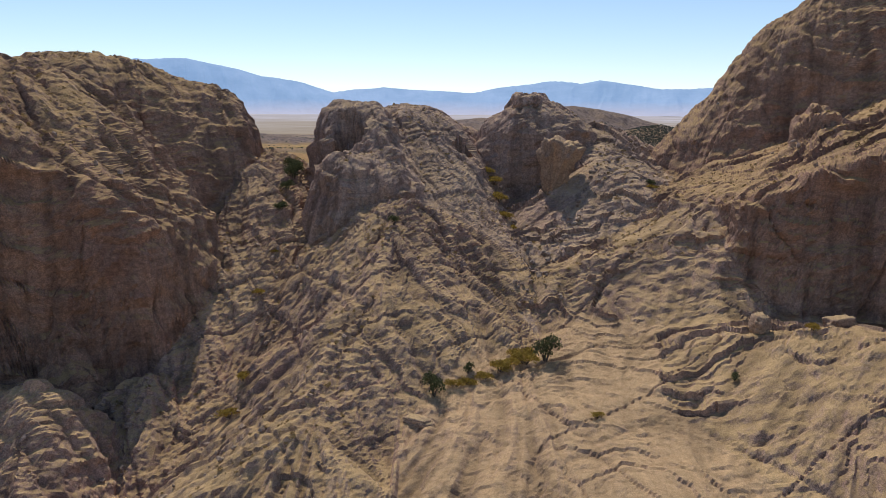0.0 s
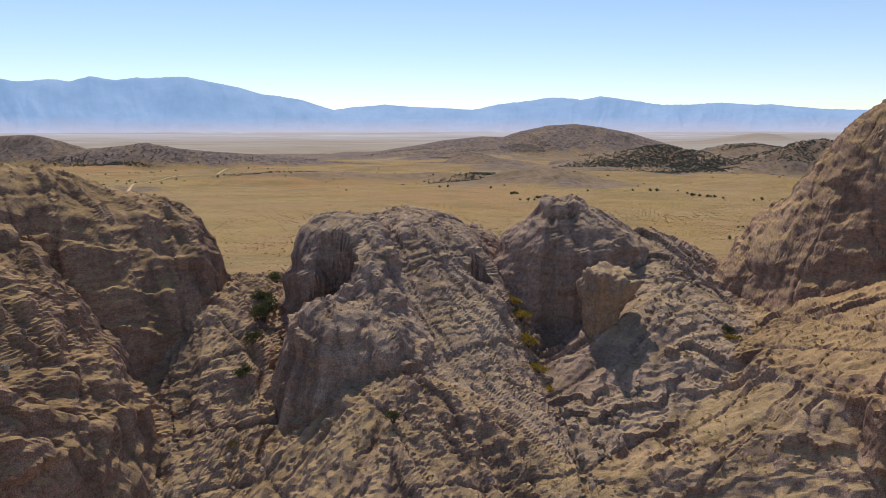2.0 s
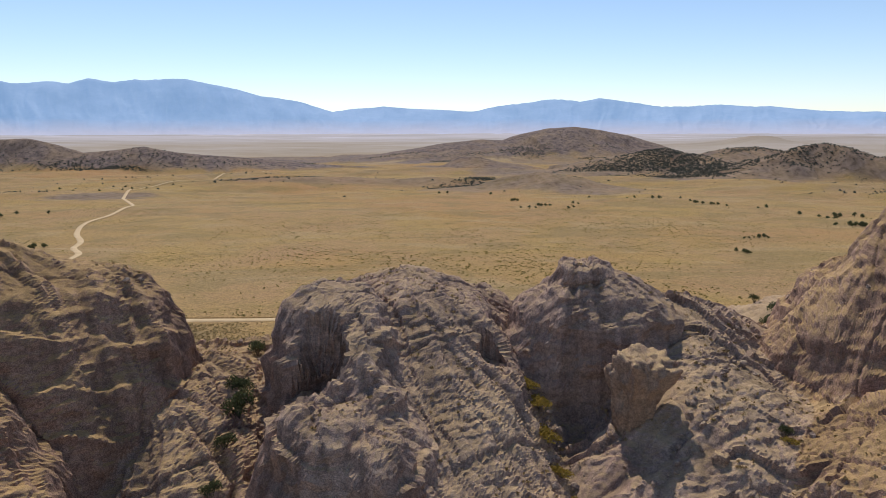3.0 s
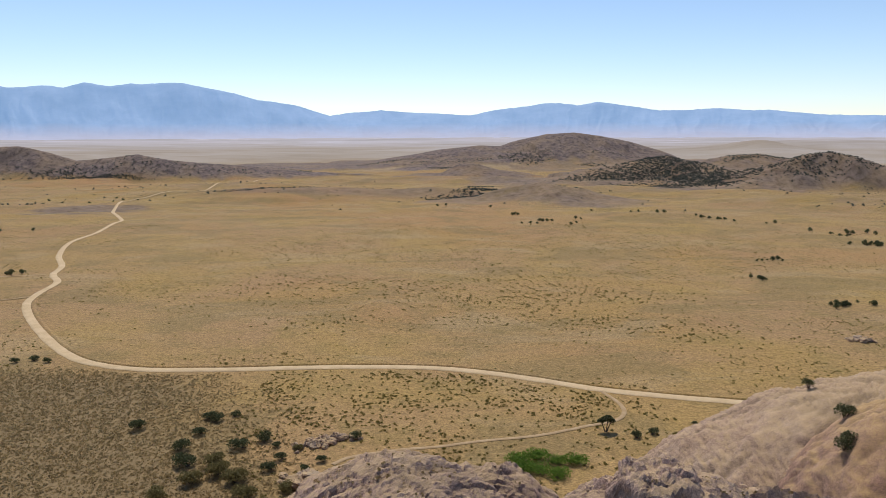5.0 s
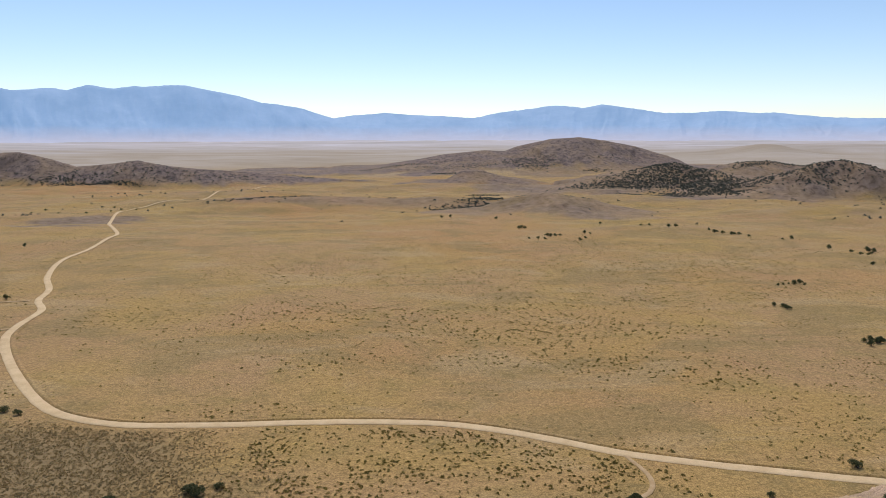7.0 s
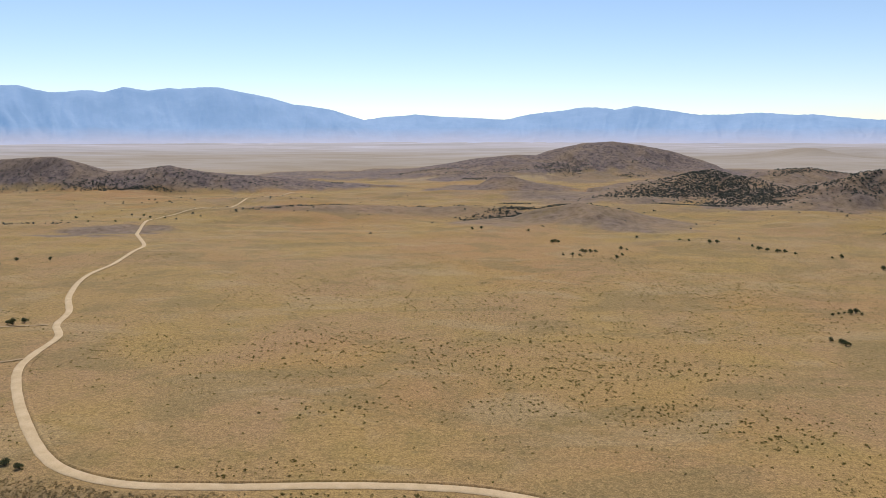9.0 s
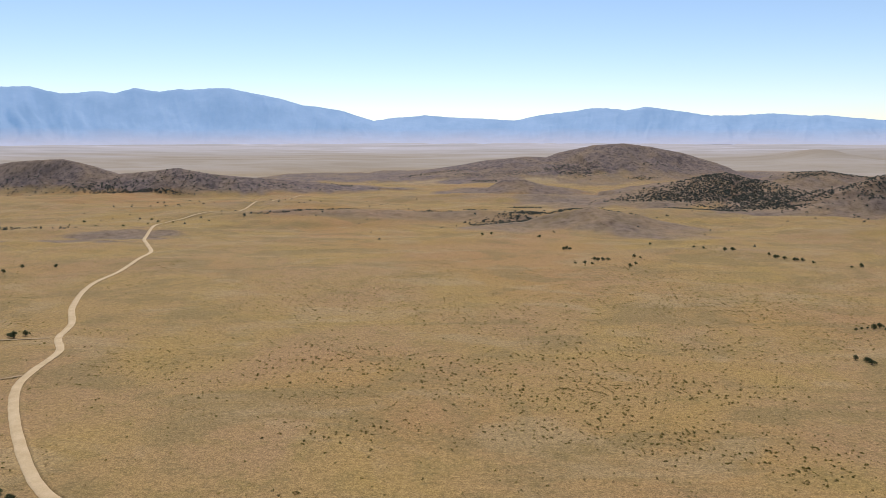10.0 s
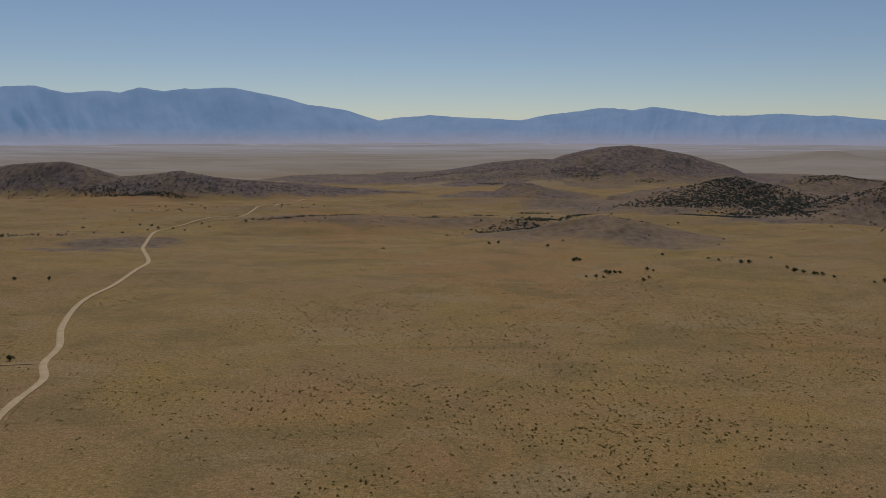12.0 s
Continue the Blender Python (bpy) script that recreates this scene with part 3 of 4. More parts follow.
FORM_NAMES = ["base_slab"] + [d[0] for d in DOMES] + [d[0] for d in BLUFFS] + [d[0] for d in SPINES]
LOOKS = {
    "base_slab": ("rock_slab", "broad pinkish bare rock slab with cracks and dry grass", MAT_ROCK),
    "left_massif": ("rock_massif", "brown rounded rock massif with dark steep face", MAT_ROCK_RED),
    "left_spur": ("rock_spur", "brown rock spur covered in golden dry grass", MAT_ROCK_RED),
    "middle_dome": ("rock_dome", "pinkish brown rock dome with hollowed dark face", MAT_ROCK_GREY),
    "low_dome": ("rock_dome", "low grey-brown rock dome with steep smooth face", MAT_ROCK_GREY),
    "capped_dome": ("rock_dome", "grey rock dome with a flat dark cap", MAT_ROCK_GREY),
    "crag": ("rock_crag", "tall reddish brown rock crag with sunlit edge", MAT_ROCK_RED),
    "back_slab": ("rock_slab", "pale pink sloping rock slab above the plain", MAT_ROCK_SLAB),
    "right_shelf": ("rock_shelf", "layered brown rock shelf with shaded overhang", MAT_ROCK_RED),
    "middle_spine": ("rock_ridge", "jagged tan rock ridge between two gullies", MAT_ROCK),
    "right_slope": ("rock_ridge", "layered tan rock slope above the gully", MAT_ROCK),
    "gully_rock": ("rock_ridge", "rubbly tan rock rib in the shaded gully", MAT_ROCK),
    "saddle_rock": ("rock_ridge", "cracked grey rock saddle between dome and crag", MAT_ROCK_GREY),
}


def spaced(spans):
    out = []
    for a, b, step in spans:
        out.append(np.arange(a, b, step))
    return np.concatenate(out)


def blurred(a, wide, axis):
    """Running mean along one axis, edges held."""
    pad = [(0, 0), (0, 0)]
    pad[axis] = (wide, wide)
    c = np.cumsum(np.pad(a, pad, mode="edge"), axis=axis)
    n = a.shape[axis]
    hi, lo = np.arange(n) + 2 * wide, np.arange(n)
    return (np.take(c, hi, axis) - np.take(c, lo, axis)) / (2 * wide)


def rock_rows(xs, count):
    """Rows of the rock's grid, closer together where the rock is steep."""
    cx, cy = np.arange(-132, 134, 1.0), np.arange(-62, 180, 0.25)
    gx, gy = np.meshgrid(cx, cy)
    z, _ = ridge_z(gx, gy)
    slope = np.abs(np.gradient(z, cy, axis=0))
    slope = blurred(blurred(slope, 2, 0), 2, 1)
    dense = np.interp(cy, [-62, 20, 30, 36, 94, 104, 130, 180], [0.06, 0.12, 0.5, 1.0, 1.0, 0.3, 0.3, 0.3])
    side = np.interp(cx, [-70, -50, 50, 70], [0.2, 1.0, 1.0, 0.2])
    pace = dense[:, None] * (1 + side * np.clip(slope - 0.4, 0, 4.5) * np.interp(cy, [30, 40, 94, 104], [0, 1, 1, 0])[:, None])
    run = np.cumsum(blurred(pace, 2, 1), axis=0)
    run = (run - run[0]) / (run[-1] - run[0])
    rows = np.stack([np.interp(np.linspace(0, 1, count), run[:, j], cy) for j in range(len(cx))], 1)
    j = np.clip((xs - cx[0]).astype(int), 0, len(cx) - 2)
    f = xs - cx[j]
    return rows[:, j] * (1 - f) + rows[:, j + 1] * f


def rock_ridge():
    xs = spaced([(-130, -60, 2.0), (-60, -40, 0.4), (-40, -30, 0.2), (-30, 34, 0.15), (34, 42, 0.2), (42, 80, 0.4), (80, 132, 2.0)])
    Y = rock_rows(xs, 640)
    X = np.broadcast_to(xs, Y.shape).copy()
    Z, who = ridge_z(X, Y)
    gy = np.gradient(Z, axis=0) / np.gradient(Y, axis=0)
    gx = (np.gradient(Z, axis=1) - gy * np.gradient(Y, axis=1)) / np.gradient(xs)
    ln = np.sqrt(gx * gx + gy * gy + 1)
    nx, ny, nz = -gx / ln, -gy / ln, 1 / ln
    steep = smoothstep(0.9, 0.45, nz)
    inside = smoothstep(-2.0, 4.0, Z)
    # rills: noise smeared along the way that water runs
    fx, fy = np.arange(-131, 133, 0.5), np.arange(-62, 181, 0.5)
    by, bx = np.gradient(ridge_z(*np.meshgrid(fx, fy))[0], 0.5)
    for _ in range(2):
        for axis in (0, 1):
            bx, by = blurred(bx, 2, axis), blurred(by, 2, axis)
    speed = np.sqrt(bx * bx + by * by) + 1e-6
    dx, dy = bx / speed, by / speed
    far = speed[np.clip(((Y - fy[0]) * 2).astype(int), 0, len(fy) - 1), np.clip(((X - fx[0]) * 2).astype(int), 0, len(fx) - 1)]
    rill, rill_fine, thread, weight = 0.0, 0.0, 0.0, 0.0
    for way in (-1, 1):
        px, py = X.copy(), Y.copy()
        for k in range(14):
            i = np.clip(((py - fy[0]) * 2).astype(int), 0, len(fy) - 1)
            j = np.clip(((px - fx[0]) * 2).astype(int), 0, len(fx) - 1)
            w = 1 - k / 14
            rill = rill + w * grain3(px / 1.7, py / 1.7, 0 * px, 241)
            rill_fine = rill_fine + w * grain3(px / 0.62, py / 0.62, 0 * px, 242)
            thread = thread + w * grain3(px / 0.3, py / 0.3, 0 * px, 243)
            weight += w
            px, py = px + way * 0.42 * dx[i, j], py + way * 0.42 * dy[i, j]
    rill, rill_fine = rill / weight, rill_fine / weight
    thread = thread / weight
    rill, rill_fine, thread = rill / rill.std(), rill_fine / rill_fine.std(), thread / thread.std()
    slope = smoothstep(0.04, 0.25, far)
    rill, rill_fine = 0.8 - np.abs(rill), 0.8 - np.abs(rill_fine)
    # lumps, joints and bedding: pushed out along the surface's normal
    warp = fbm(X / 4, Y / 4, Z / 4, 3, 208)
    lumps = 0.6 * fbm(X / 7, Y / 7, Z / 7, 2, 201) + 0.10 * fbm(X / 2.0, Y / 2.0, Z / 2.0, 3, 202)
    s = -0.16 * X - 0.70 * Y + 0.71 * Z + 1.5 * warp
    along_a, along_b = 0.97 * X - 0.22 * Y + 0.3 * Z, 0.25 * X + 0.68 * Y + 0.70 * Z
    flakes = fbm(s / 0.30, along_a / 1.7, along_b / 1.3, 3, 261)
    plates = ridged(s / 0.8, along_a / 3.4, along_b / 2.4, 2, 262)
    wave = fbm(along_a / 7, along_b / 3, s / 3, 3, 264)
    beds = ((s / 1.25 + 0.7 * wave) % 1.0) ** 1.4 - 0.4
    beds2 = ((s / 0.42 + 1.6 * wave) % 1.0) - 0.5
    names = np.array(FORM_NAMES)
    layered = np.where(np.isin(names[who], ["right_slope", "right_shelf", "saddle_rock"]) | ((who == 0) & (X > 7)), 1.0, 0.45)
    layered = blurred(blurred(layered, 4, 0), 4, 1)
    amount = layered * (1 - 0.55 * ((who == 0) & (Y < 57))) * smoothstep(-0.35, 0.25, grain3(along_a / 7, s / 1.6, along_b / 7, 205)) * (1 - 0.6 * steep)
    u, v = 0.85 * X + 0.53 * Y + 0.5 * warp, -0.53 * X + 0.85 * Y + 0.5 * warp
    joints = 0.22 * np.exp(-(np.abs(grain3(u / 17, v / 3.6, Z / 20, 221)) / 0.03) ** 2) + 0.18 * np.exp(-(np.abs(grain3(u / 3.8, v / 19, Z / 20, 222)) / 0.03) ** 2)
    border, block = cells((u + 1.5 * Z) / 2.6, (v + 1.5 * Z) / 0.8, 301)
    blocky = (block - 0.5) * smoothstep(0.0, 0.12, border) * smoothstep(-0.15, 0.35, fbm(X / 6, Y / 6, Z / 6, 2, 233))
    pits = smoothstep(0.5, 0.8, grain3(X / 1.2, Y / 1.2, Z / 1.2, 230)) * 0.2 * smoothstep(0.1, 0.5, fbm(X / 7, Y / 7, Z / 7, 2, 231))
    ledge = ((Z + 1.4 * warp + 0.16 * X + 0.1 * Y) / 2.9) % 1.0
    ledges = (ledge ** 2 - 0.35) * smoothstep(1.0, 0.93, ledge) * steep * smoothstep(-0.2, 0.3, fbm(X / 10, Y / 10, Z / 10, 2, 236))
    rim, big = cells((X + 0.4 * Z) / 4.6 + 0.3 * warp, (0.9 * Z + 0.5 * Y) / 3.4 + 0.3 * warp, 331)
    big_blocks = (0.7 * (big - 0.5) * smoothstep(0.0, 0.10, rim) - 0.35 * np.exp(-(rim / 0.035) ** 2)) * steep * smoothstep(-0.1, 0.3, fbm(X / 12, Y / 12, Z / 12, 2, 237))
    crust = steep * (0.95 * (0.35 - np.abs(fbm(X / 3.2, Y / 3.2, Z / 2.4, 3, 251))) + 0.26 * ridged(X / 1.5, Y / 1.5, Z / 1.0, 2, 252))
    push = lumps + crust + 0.8 * ledges + 0.7 * big_blocks + slope * (1 - 0.7 * steep) * (1.25 - layered) * (0.34 * rill + 0.22 * rill_fine + 0.06 * thread) + amount * (0.5 * beds + 0.15 * beds2) + 0.24 * blocky - joints - pits
    push = push + 0.09 * fbm(X / 0.75, Y / 0.75, Z / 0.75, 2, 203) + 0.17 * flakes * (1 - 0.4 * steep) + 0.07 * plates
    massive = np.isin(np.array(FORM_NAMES)[who], ["middle_dome", "low_dome", "capped_dome", "left_massif", "crag"])
    push = lumps + np.where(massive, 0.8, 1.0) * (push - lumps)
    spur = np.isin(np.array(FORM_NAMES)[who], ["left_spur", "left_massif"])
    push = push - spur * (0.3 * ledges + 0.35 * big_blocks)
    slab = smoothstep(60, 52, Y + 2 * warp) * smoothstep(-6, -1, X + 2 * warp) * (who == 0)
    push = push * inside * (1 - 0.25 * slab)
    P = np.stack([X + push * nx, Y + push * ny, Z + push * nz], -1).reshape(-1, 3)
    F = grid_faces(*Y.shape)
    kinds = sorted(set(FORM_NAMES))
    number = np.array([kinds.index(n) for n in FORM_NAMES])[who].ravel()
    tag = number[F[:, 0]]
    made = {}
    for k, kind in enumerate(kinds):
        faces = F[tag == k]
        if not len(faces):
            continue
        used, inverse = np.unique(faces, return_inverse=True)
        name, label, material = LOOKS[kind]
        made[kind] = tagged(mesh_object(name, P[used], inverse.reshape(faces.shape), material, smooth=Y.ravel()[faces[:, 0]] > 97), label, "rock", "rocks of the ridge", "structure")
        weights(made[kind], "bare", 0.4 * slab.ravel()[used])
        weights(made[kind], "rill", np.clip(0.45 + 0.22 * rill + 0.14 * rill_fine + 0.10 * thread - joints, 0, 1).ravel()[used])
    return made, xs, Y, P[:, 2].reshape(Y.shape)


ROCKS, ROCK_XS, ROCK_YS, ROCK_ZS = rock_ridge()


def rock_z(x, y):
    """Height of the finished rock surface near a place."""
    x, y = np.asarray(x, float), np.asarray(y, float)
    j = np.clip(np.searchsorted(ROCK_XS, x), 0, len(ROCK_XS) - 1)
    low, high = np.zeros(j.shape, int), np.full(j.shape, len(ROCK_YS) - 1)
    for _ in range(11):
        mid = (low + high) // 2
        above = ROCK_YS[mid, j] < y
        low, high = np.where(above, mid, low), np.where(above, high, mid)
    return ROCK_ZS[high, j]


def land_z(x, y):
    g = ground_z(np.asarray(x, float), np.asarray(y, float))[0]
    inside = (np.abs(x) < 128) & (np.asarray(y) > -60) & (np.asarray(y) < 178)
    return np.where(inside, np.maximum(g, rock_z(x, y)), g)


# ---------------------------------------------------------------- roads over the plain
def smooth_line(points, step=2.0):
    p = np.array(points, float)
    out = []
    for k in range(len(p) - 1):
        a, b, c, d = p[max(k - 1, 0)], p[k], p[k + 1], p[min(k + 2, len(p) - 1)]
        n = max(2, int(np.hypot(*(c - b)) / step))
        for u in np.arange(n) / n:
            out.append(0.5 * (2 * b + (c - a) * u + (2 * a - 5 * b + 4 * c - d) * u * u + (3 * b - 3 * c + d - a) * u ** 3))
    return np.array(out + [p[-1]])


def strip(name, line, profile, material, label, seed):
    """A ribbon along a line: profile of (offset to the left, height)."""
    p = smooth_line(line)
    d = np.gradient(p, axis=0)
    d /= np.hypot(d[:, 0], d[:, 1])[:, None]
    side = np.stack([-d[:, 1], d[:, 0]], -1)
    off, up = np.array(profile).T
    ragged = 1 + 0.13 * fbm(p[:, 0:1] / 5 + off[None], p[:, 1:2] / 5 + 0 * off[None], 0 * p[:, 0:1] + 0 * off[None], 3, seed)
    x = p[:, 0:1] + side[:, 0:1] * off * ragged
    y = p[:, 1:2] + side[:, 1:2] * off * ragged
    z = ground_z(x, y)[0] + up + 0.05 + 0.0005 * np.hypot(x, y)
    ob = mesh_object(name, np.stack([x, y, z], -1).reshape(-1, 3), grid_faces(len(p), len(off)), material)
    return tagged(ob, label, "road", kind="structure")


ROAD = [(-287, 1219), (-297, 1070), (-300, 941), (-330, 879), (-342, 835), (-338, 812), (-306, 716), (-262, 634), (-242, 552), (-234, 497), (-213, 442), (-193, 406), (-183.6, 380), (-171.3, 360),
        (-166.7, 337), (-161, 318), (-144.6, 292), (-124, 265), (-109, 248), (-97.5, 240), (-81.6, 235), (-59, 234.9), (-29.5, 237), (-6.7, 236.4), (8.2, 232.8), (22.2, 226.8), (37.8, 219), (55, 213.5),
        (81, 207), (91.6, 204.4), (130, 194), (190, 176)]
TRACK = [(37.7, 218), (40.3, 209), (39.7, 203), (36.5, 199.0), (30.3, 196.5), (18.6, 191.4), (5.9, 188.6), (-2.8, 186.0), (-9.2, 185.0), (-16.7, 182.8), (-20.6, 181.1), (-23.1, 178.3)]
strip("road", ROAD, [(-1.6, -0.1), (-1.3, 0.05), (-0.6, 0.07), (0, 0.1), (0.6, 0.07), (1.2, 0.05), (1.5, -0.02)], MAT_ROAD, "pale graded gravel road curving over the plain", 401)
strip("road", TRACK, [(-0.55, -0.05), (-0.38, 0.03), (0, 0.05), (0.38, 0.03), (0.55, -0.05)], MAT_TRACK, "narrow worn dirt track to a lone tree", 402)
strip("road", [(-13.4, 183.4), (-14.8, 180.1), (-16.5, 176.8), (-18.6, 174.6), (-20.1, 168.6)], [(-0.75, -0.05), (-0.45, 0.03), (0.45, 0.03), (0.75, -0.05)], MAT_TRACK, "short worn dirt track beside an outcrop", 403)
strip("road", [(-290, 366), (-240, 371), (-206, 375.5), (-187, 379.5)], [(-0.65, -0.05), (-0.4, 0.03), (0.4, 0.03), (0.65, -0.05)], MAT_TRACK, "faint dirt track joining the gravel road", 404)
strip("road", [(-240, 306), (-200, 312), (-178, 322), (-166, 331)], [(-0.65, -0.05), (-0.4, 0.03), (0.4, 0.03), (0.65, -0.05)], MAT_TRACK, "faint dirt track joining the gravel road", 405)
strip("road_bank", ROAD[14:], [(1.45, -0.05), (1.75, 0.26), (2.1, 0.34), (2.6, 0.2), (3.2, -0.05)], MAT_PLAIN, "low earth bank beside the gravel road", 406)


# ---------------------------------------------------------------- brush and trees
def leaf_cloud(rng, centres, radii, flat, leaves, size, core=0.3):
    """Small leaf quads filling squat ellipsoids. One row of centres and radii a bush; leaves a bush."""
    n = len(centres)
    v = rng.normal(size=(n, leaves, 3))
    v /= np.linalg.norm(v, axis=2, keepdims=True)
    v[..., 2] = np.abs(v[..., 2]) * 1.0 - 0.15
    lump = core + (1.05 - core) * rng.random((n, leaves, 1)) ** 0.6
    at = centres[:, None] + v * lump * radii[:, None, None] * np.array([1, 1, flat])
    a = rng.normal(size=(n, leaves, 3))
    a /= np.linalg.norm(a, axis=2, keepdims=True)
    b = np.cross(a, rng.normal(size=(n, leaves, 3)))
    b /= np.linalg.norm(b, axis=2, keepdims=True)
    s = (radii[:, None, None] * size * (0.6 + 0.8 * rng.random((n, leaves, 1))))
    quad = np.stack([at - a * s, at + b * s * 0.7, at + a * s, at - b * s * 0.7], axis=2).reshape(-1, 3)
    faces = np.arange(len(quad)).reshape(-1, 4)
    return quad, faces


def scatter(name, xy, radii, flat, leaves, size, material, label, category, seed):
    rng = np.random.default_rng(seed)
    z = land_z(xy[:, 0], xy[:, 1])
    centres = np.stack([xy[:, 0], xy[:, 1], z + radii * flat * 0.15], -1)
    quad, faces = leaf_cloud(rng, centres, radii, flat, leaves, size)
    return tagged(mesh_object(name, quad, faces, material, smooth=False), label, category, kind="stuff")


def road_gap(x, y):
    p = smooth_line(ROAD, 4.0)
    q = smooth_line(TRACK, 3.0)
    best = np.full(x.shape, 1e9)
    for px, py in p:
        best = np.minimum(best, np.hypot(x - px, y - py))
    near = np.full(x.shape, 1e9)
    for px, py in q:
        near = np.minimum(near, np.hypot(x - px, y - py))
    return (best > 3.6) & (near > 1.5)


def plain_brush():
    rng = np.random.default_rng(11)
    # the open plain: loose patches of big shrubs, and small ones everywhere
    for name, n, base, gain, low, high, leaves, material, label, seed in [
            ("sagebrush", 110000, 0.035, 0.42, 0.2, 0.5, 11, MAT_DRIFT, "scattered olive sagebrush on the dry plain", 12),
            ("dry_brush", 115000, 0.08, 0.26, 0.14, 0.34, 6, MAT_DRY, "scattered small brown brush on the dry plain", 13),
            ("green_sage", 90000, 0.02, 0.20, 0.14, 0.36, 6, MAT_SAGE, "scattered small olive brush on the dry plain", 16)]:
        y = 185 + 760 * rng.random(n) ** 1.35
        x = (rng.random(n) * 2 - 1) * (0.72 * y + 30)
        thick = fbm(x / 45 + seed, y / 26, 0 * x, 3, 501 + seed)
        keep = rng.random(n) < base + gain * smoothstep(0.0, 0.5, thick)
        keep &= road_gap(x, y) & ((y > 236 - 0.3 * np.clip(x, 0, 90)) | (y > 238))
        xy = np.stack([x, y], -1)[keep]
        scatter(name, xy, low + (high - low) * rng.random(len(xy)) ** 2, 0.85, leaves, 0.42, material, label, "shrubs", seed)
    # loose drifts of olive shrubs out on the plain: centre, half widths, count
    spots = []
    for cx, cy, sx, sy, count in [(-75, 352, 32, 15, 260), (-23, 344, 36, 13, 260), (27, 357, 29, 15, 220), (19, 319, 36, 11, 300), (61, 327, 34, 12, 300), (87, 376, 33, 18, 220), (43, 288, 32, 8, 240), (8, 428, 53, 23, 320), (124, 460, 61, 31, 380), (-80, 461, 53, 29, 380), (78, 517, 74, 38, 420), (-42, 288, 31, 8, 100), (76, 272, 23, 8, 140)]:
        spots.append(np.stack([cx + sx * rng.normal(size=count) * 0.6, cy + sy * rng.normal(size=count) * 1.0], -1))
    xy = np.concatenate(spots)
    xy = xy[road_gap(xy[:, 0], xy[:, 1]) & (xy[:, 1] > 240)]
    scatter("sage_drift", xy, 0.18 + 0.36 * rng.random(len(xy)) ** 2, 0.9, 14, 0.48, MAT_DRIFT, "drifts of olive and yellowish sagebrush on the plain", "shrubs", 17)
    # dense low brush below the ridge
    n = 44000
    x, y = -150 + 125 * rng.random(n), 150 + 88 * rng.random(n)
    ok = (x + (y - 200) * 0.5 < -44 + 10 * fbm(x / 10, y / 10, 0 * x, 2, 502) + 30 * (rng.random(n) - 0.6)) & (y < 237 - 7 * rng.random(n) ** 2) & road_gap(x, y)
    xy = np.stack([x, y], -1)[ok]
    scatter("low_brush", xy, 0.15 + 0.27 * rng.random(len(xy)) ** 1.6, 0.75, 5, 0.56, MAT_BROWN, "dense grey-brown low brush below the ridge", "shrubs", 14)
    # greener brush between the road and the ridge
    n = 7500
    x, y = -48 + 130 * rng.random(n), 150 + 84 * rng.random(n)
    thick = fbm(x / 14, y / 10, 0 * x, 3, 503)
    ok = (rng.random(n) < 0.2 + 0.8 * smoothstep(-0.1, 0.4, thick)) & road_gap(x, y) & (y < 238 - 0.35 * np.clip(x, 0, 90)) & (x + (y - 200) * 0.5 > -52)
    ok &= rock_z(x, y) < ground_z(x, y)[0]
    xy = np.stack([x, y], -1)[ok]
    scatter("green_brush", xy, 0.18 + 0.28 * rng.random(len(xy)), 0.85, 18, 0.4, MAT_DRIFT, "small olive shrubs beside the gravel road", "shrubs", 15)


plain_brush()


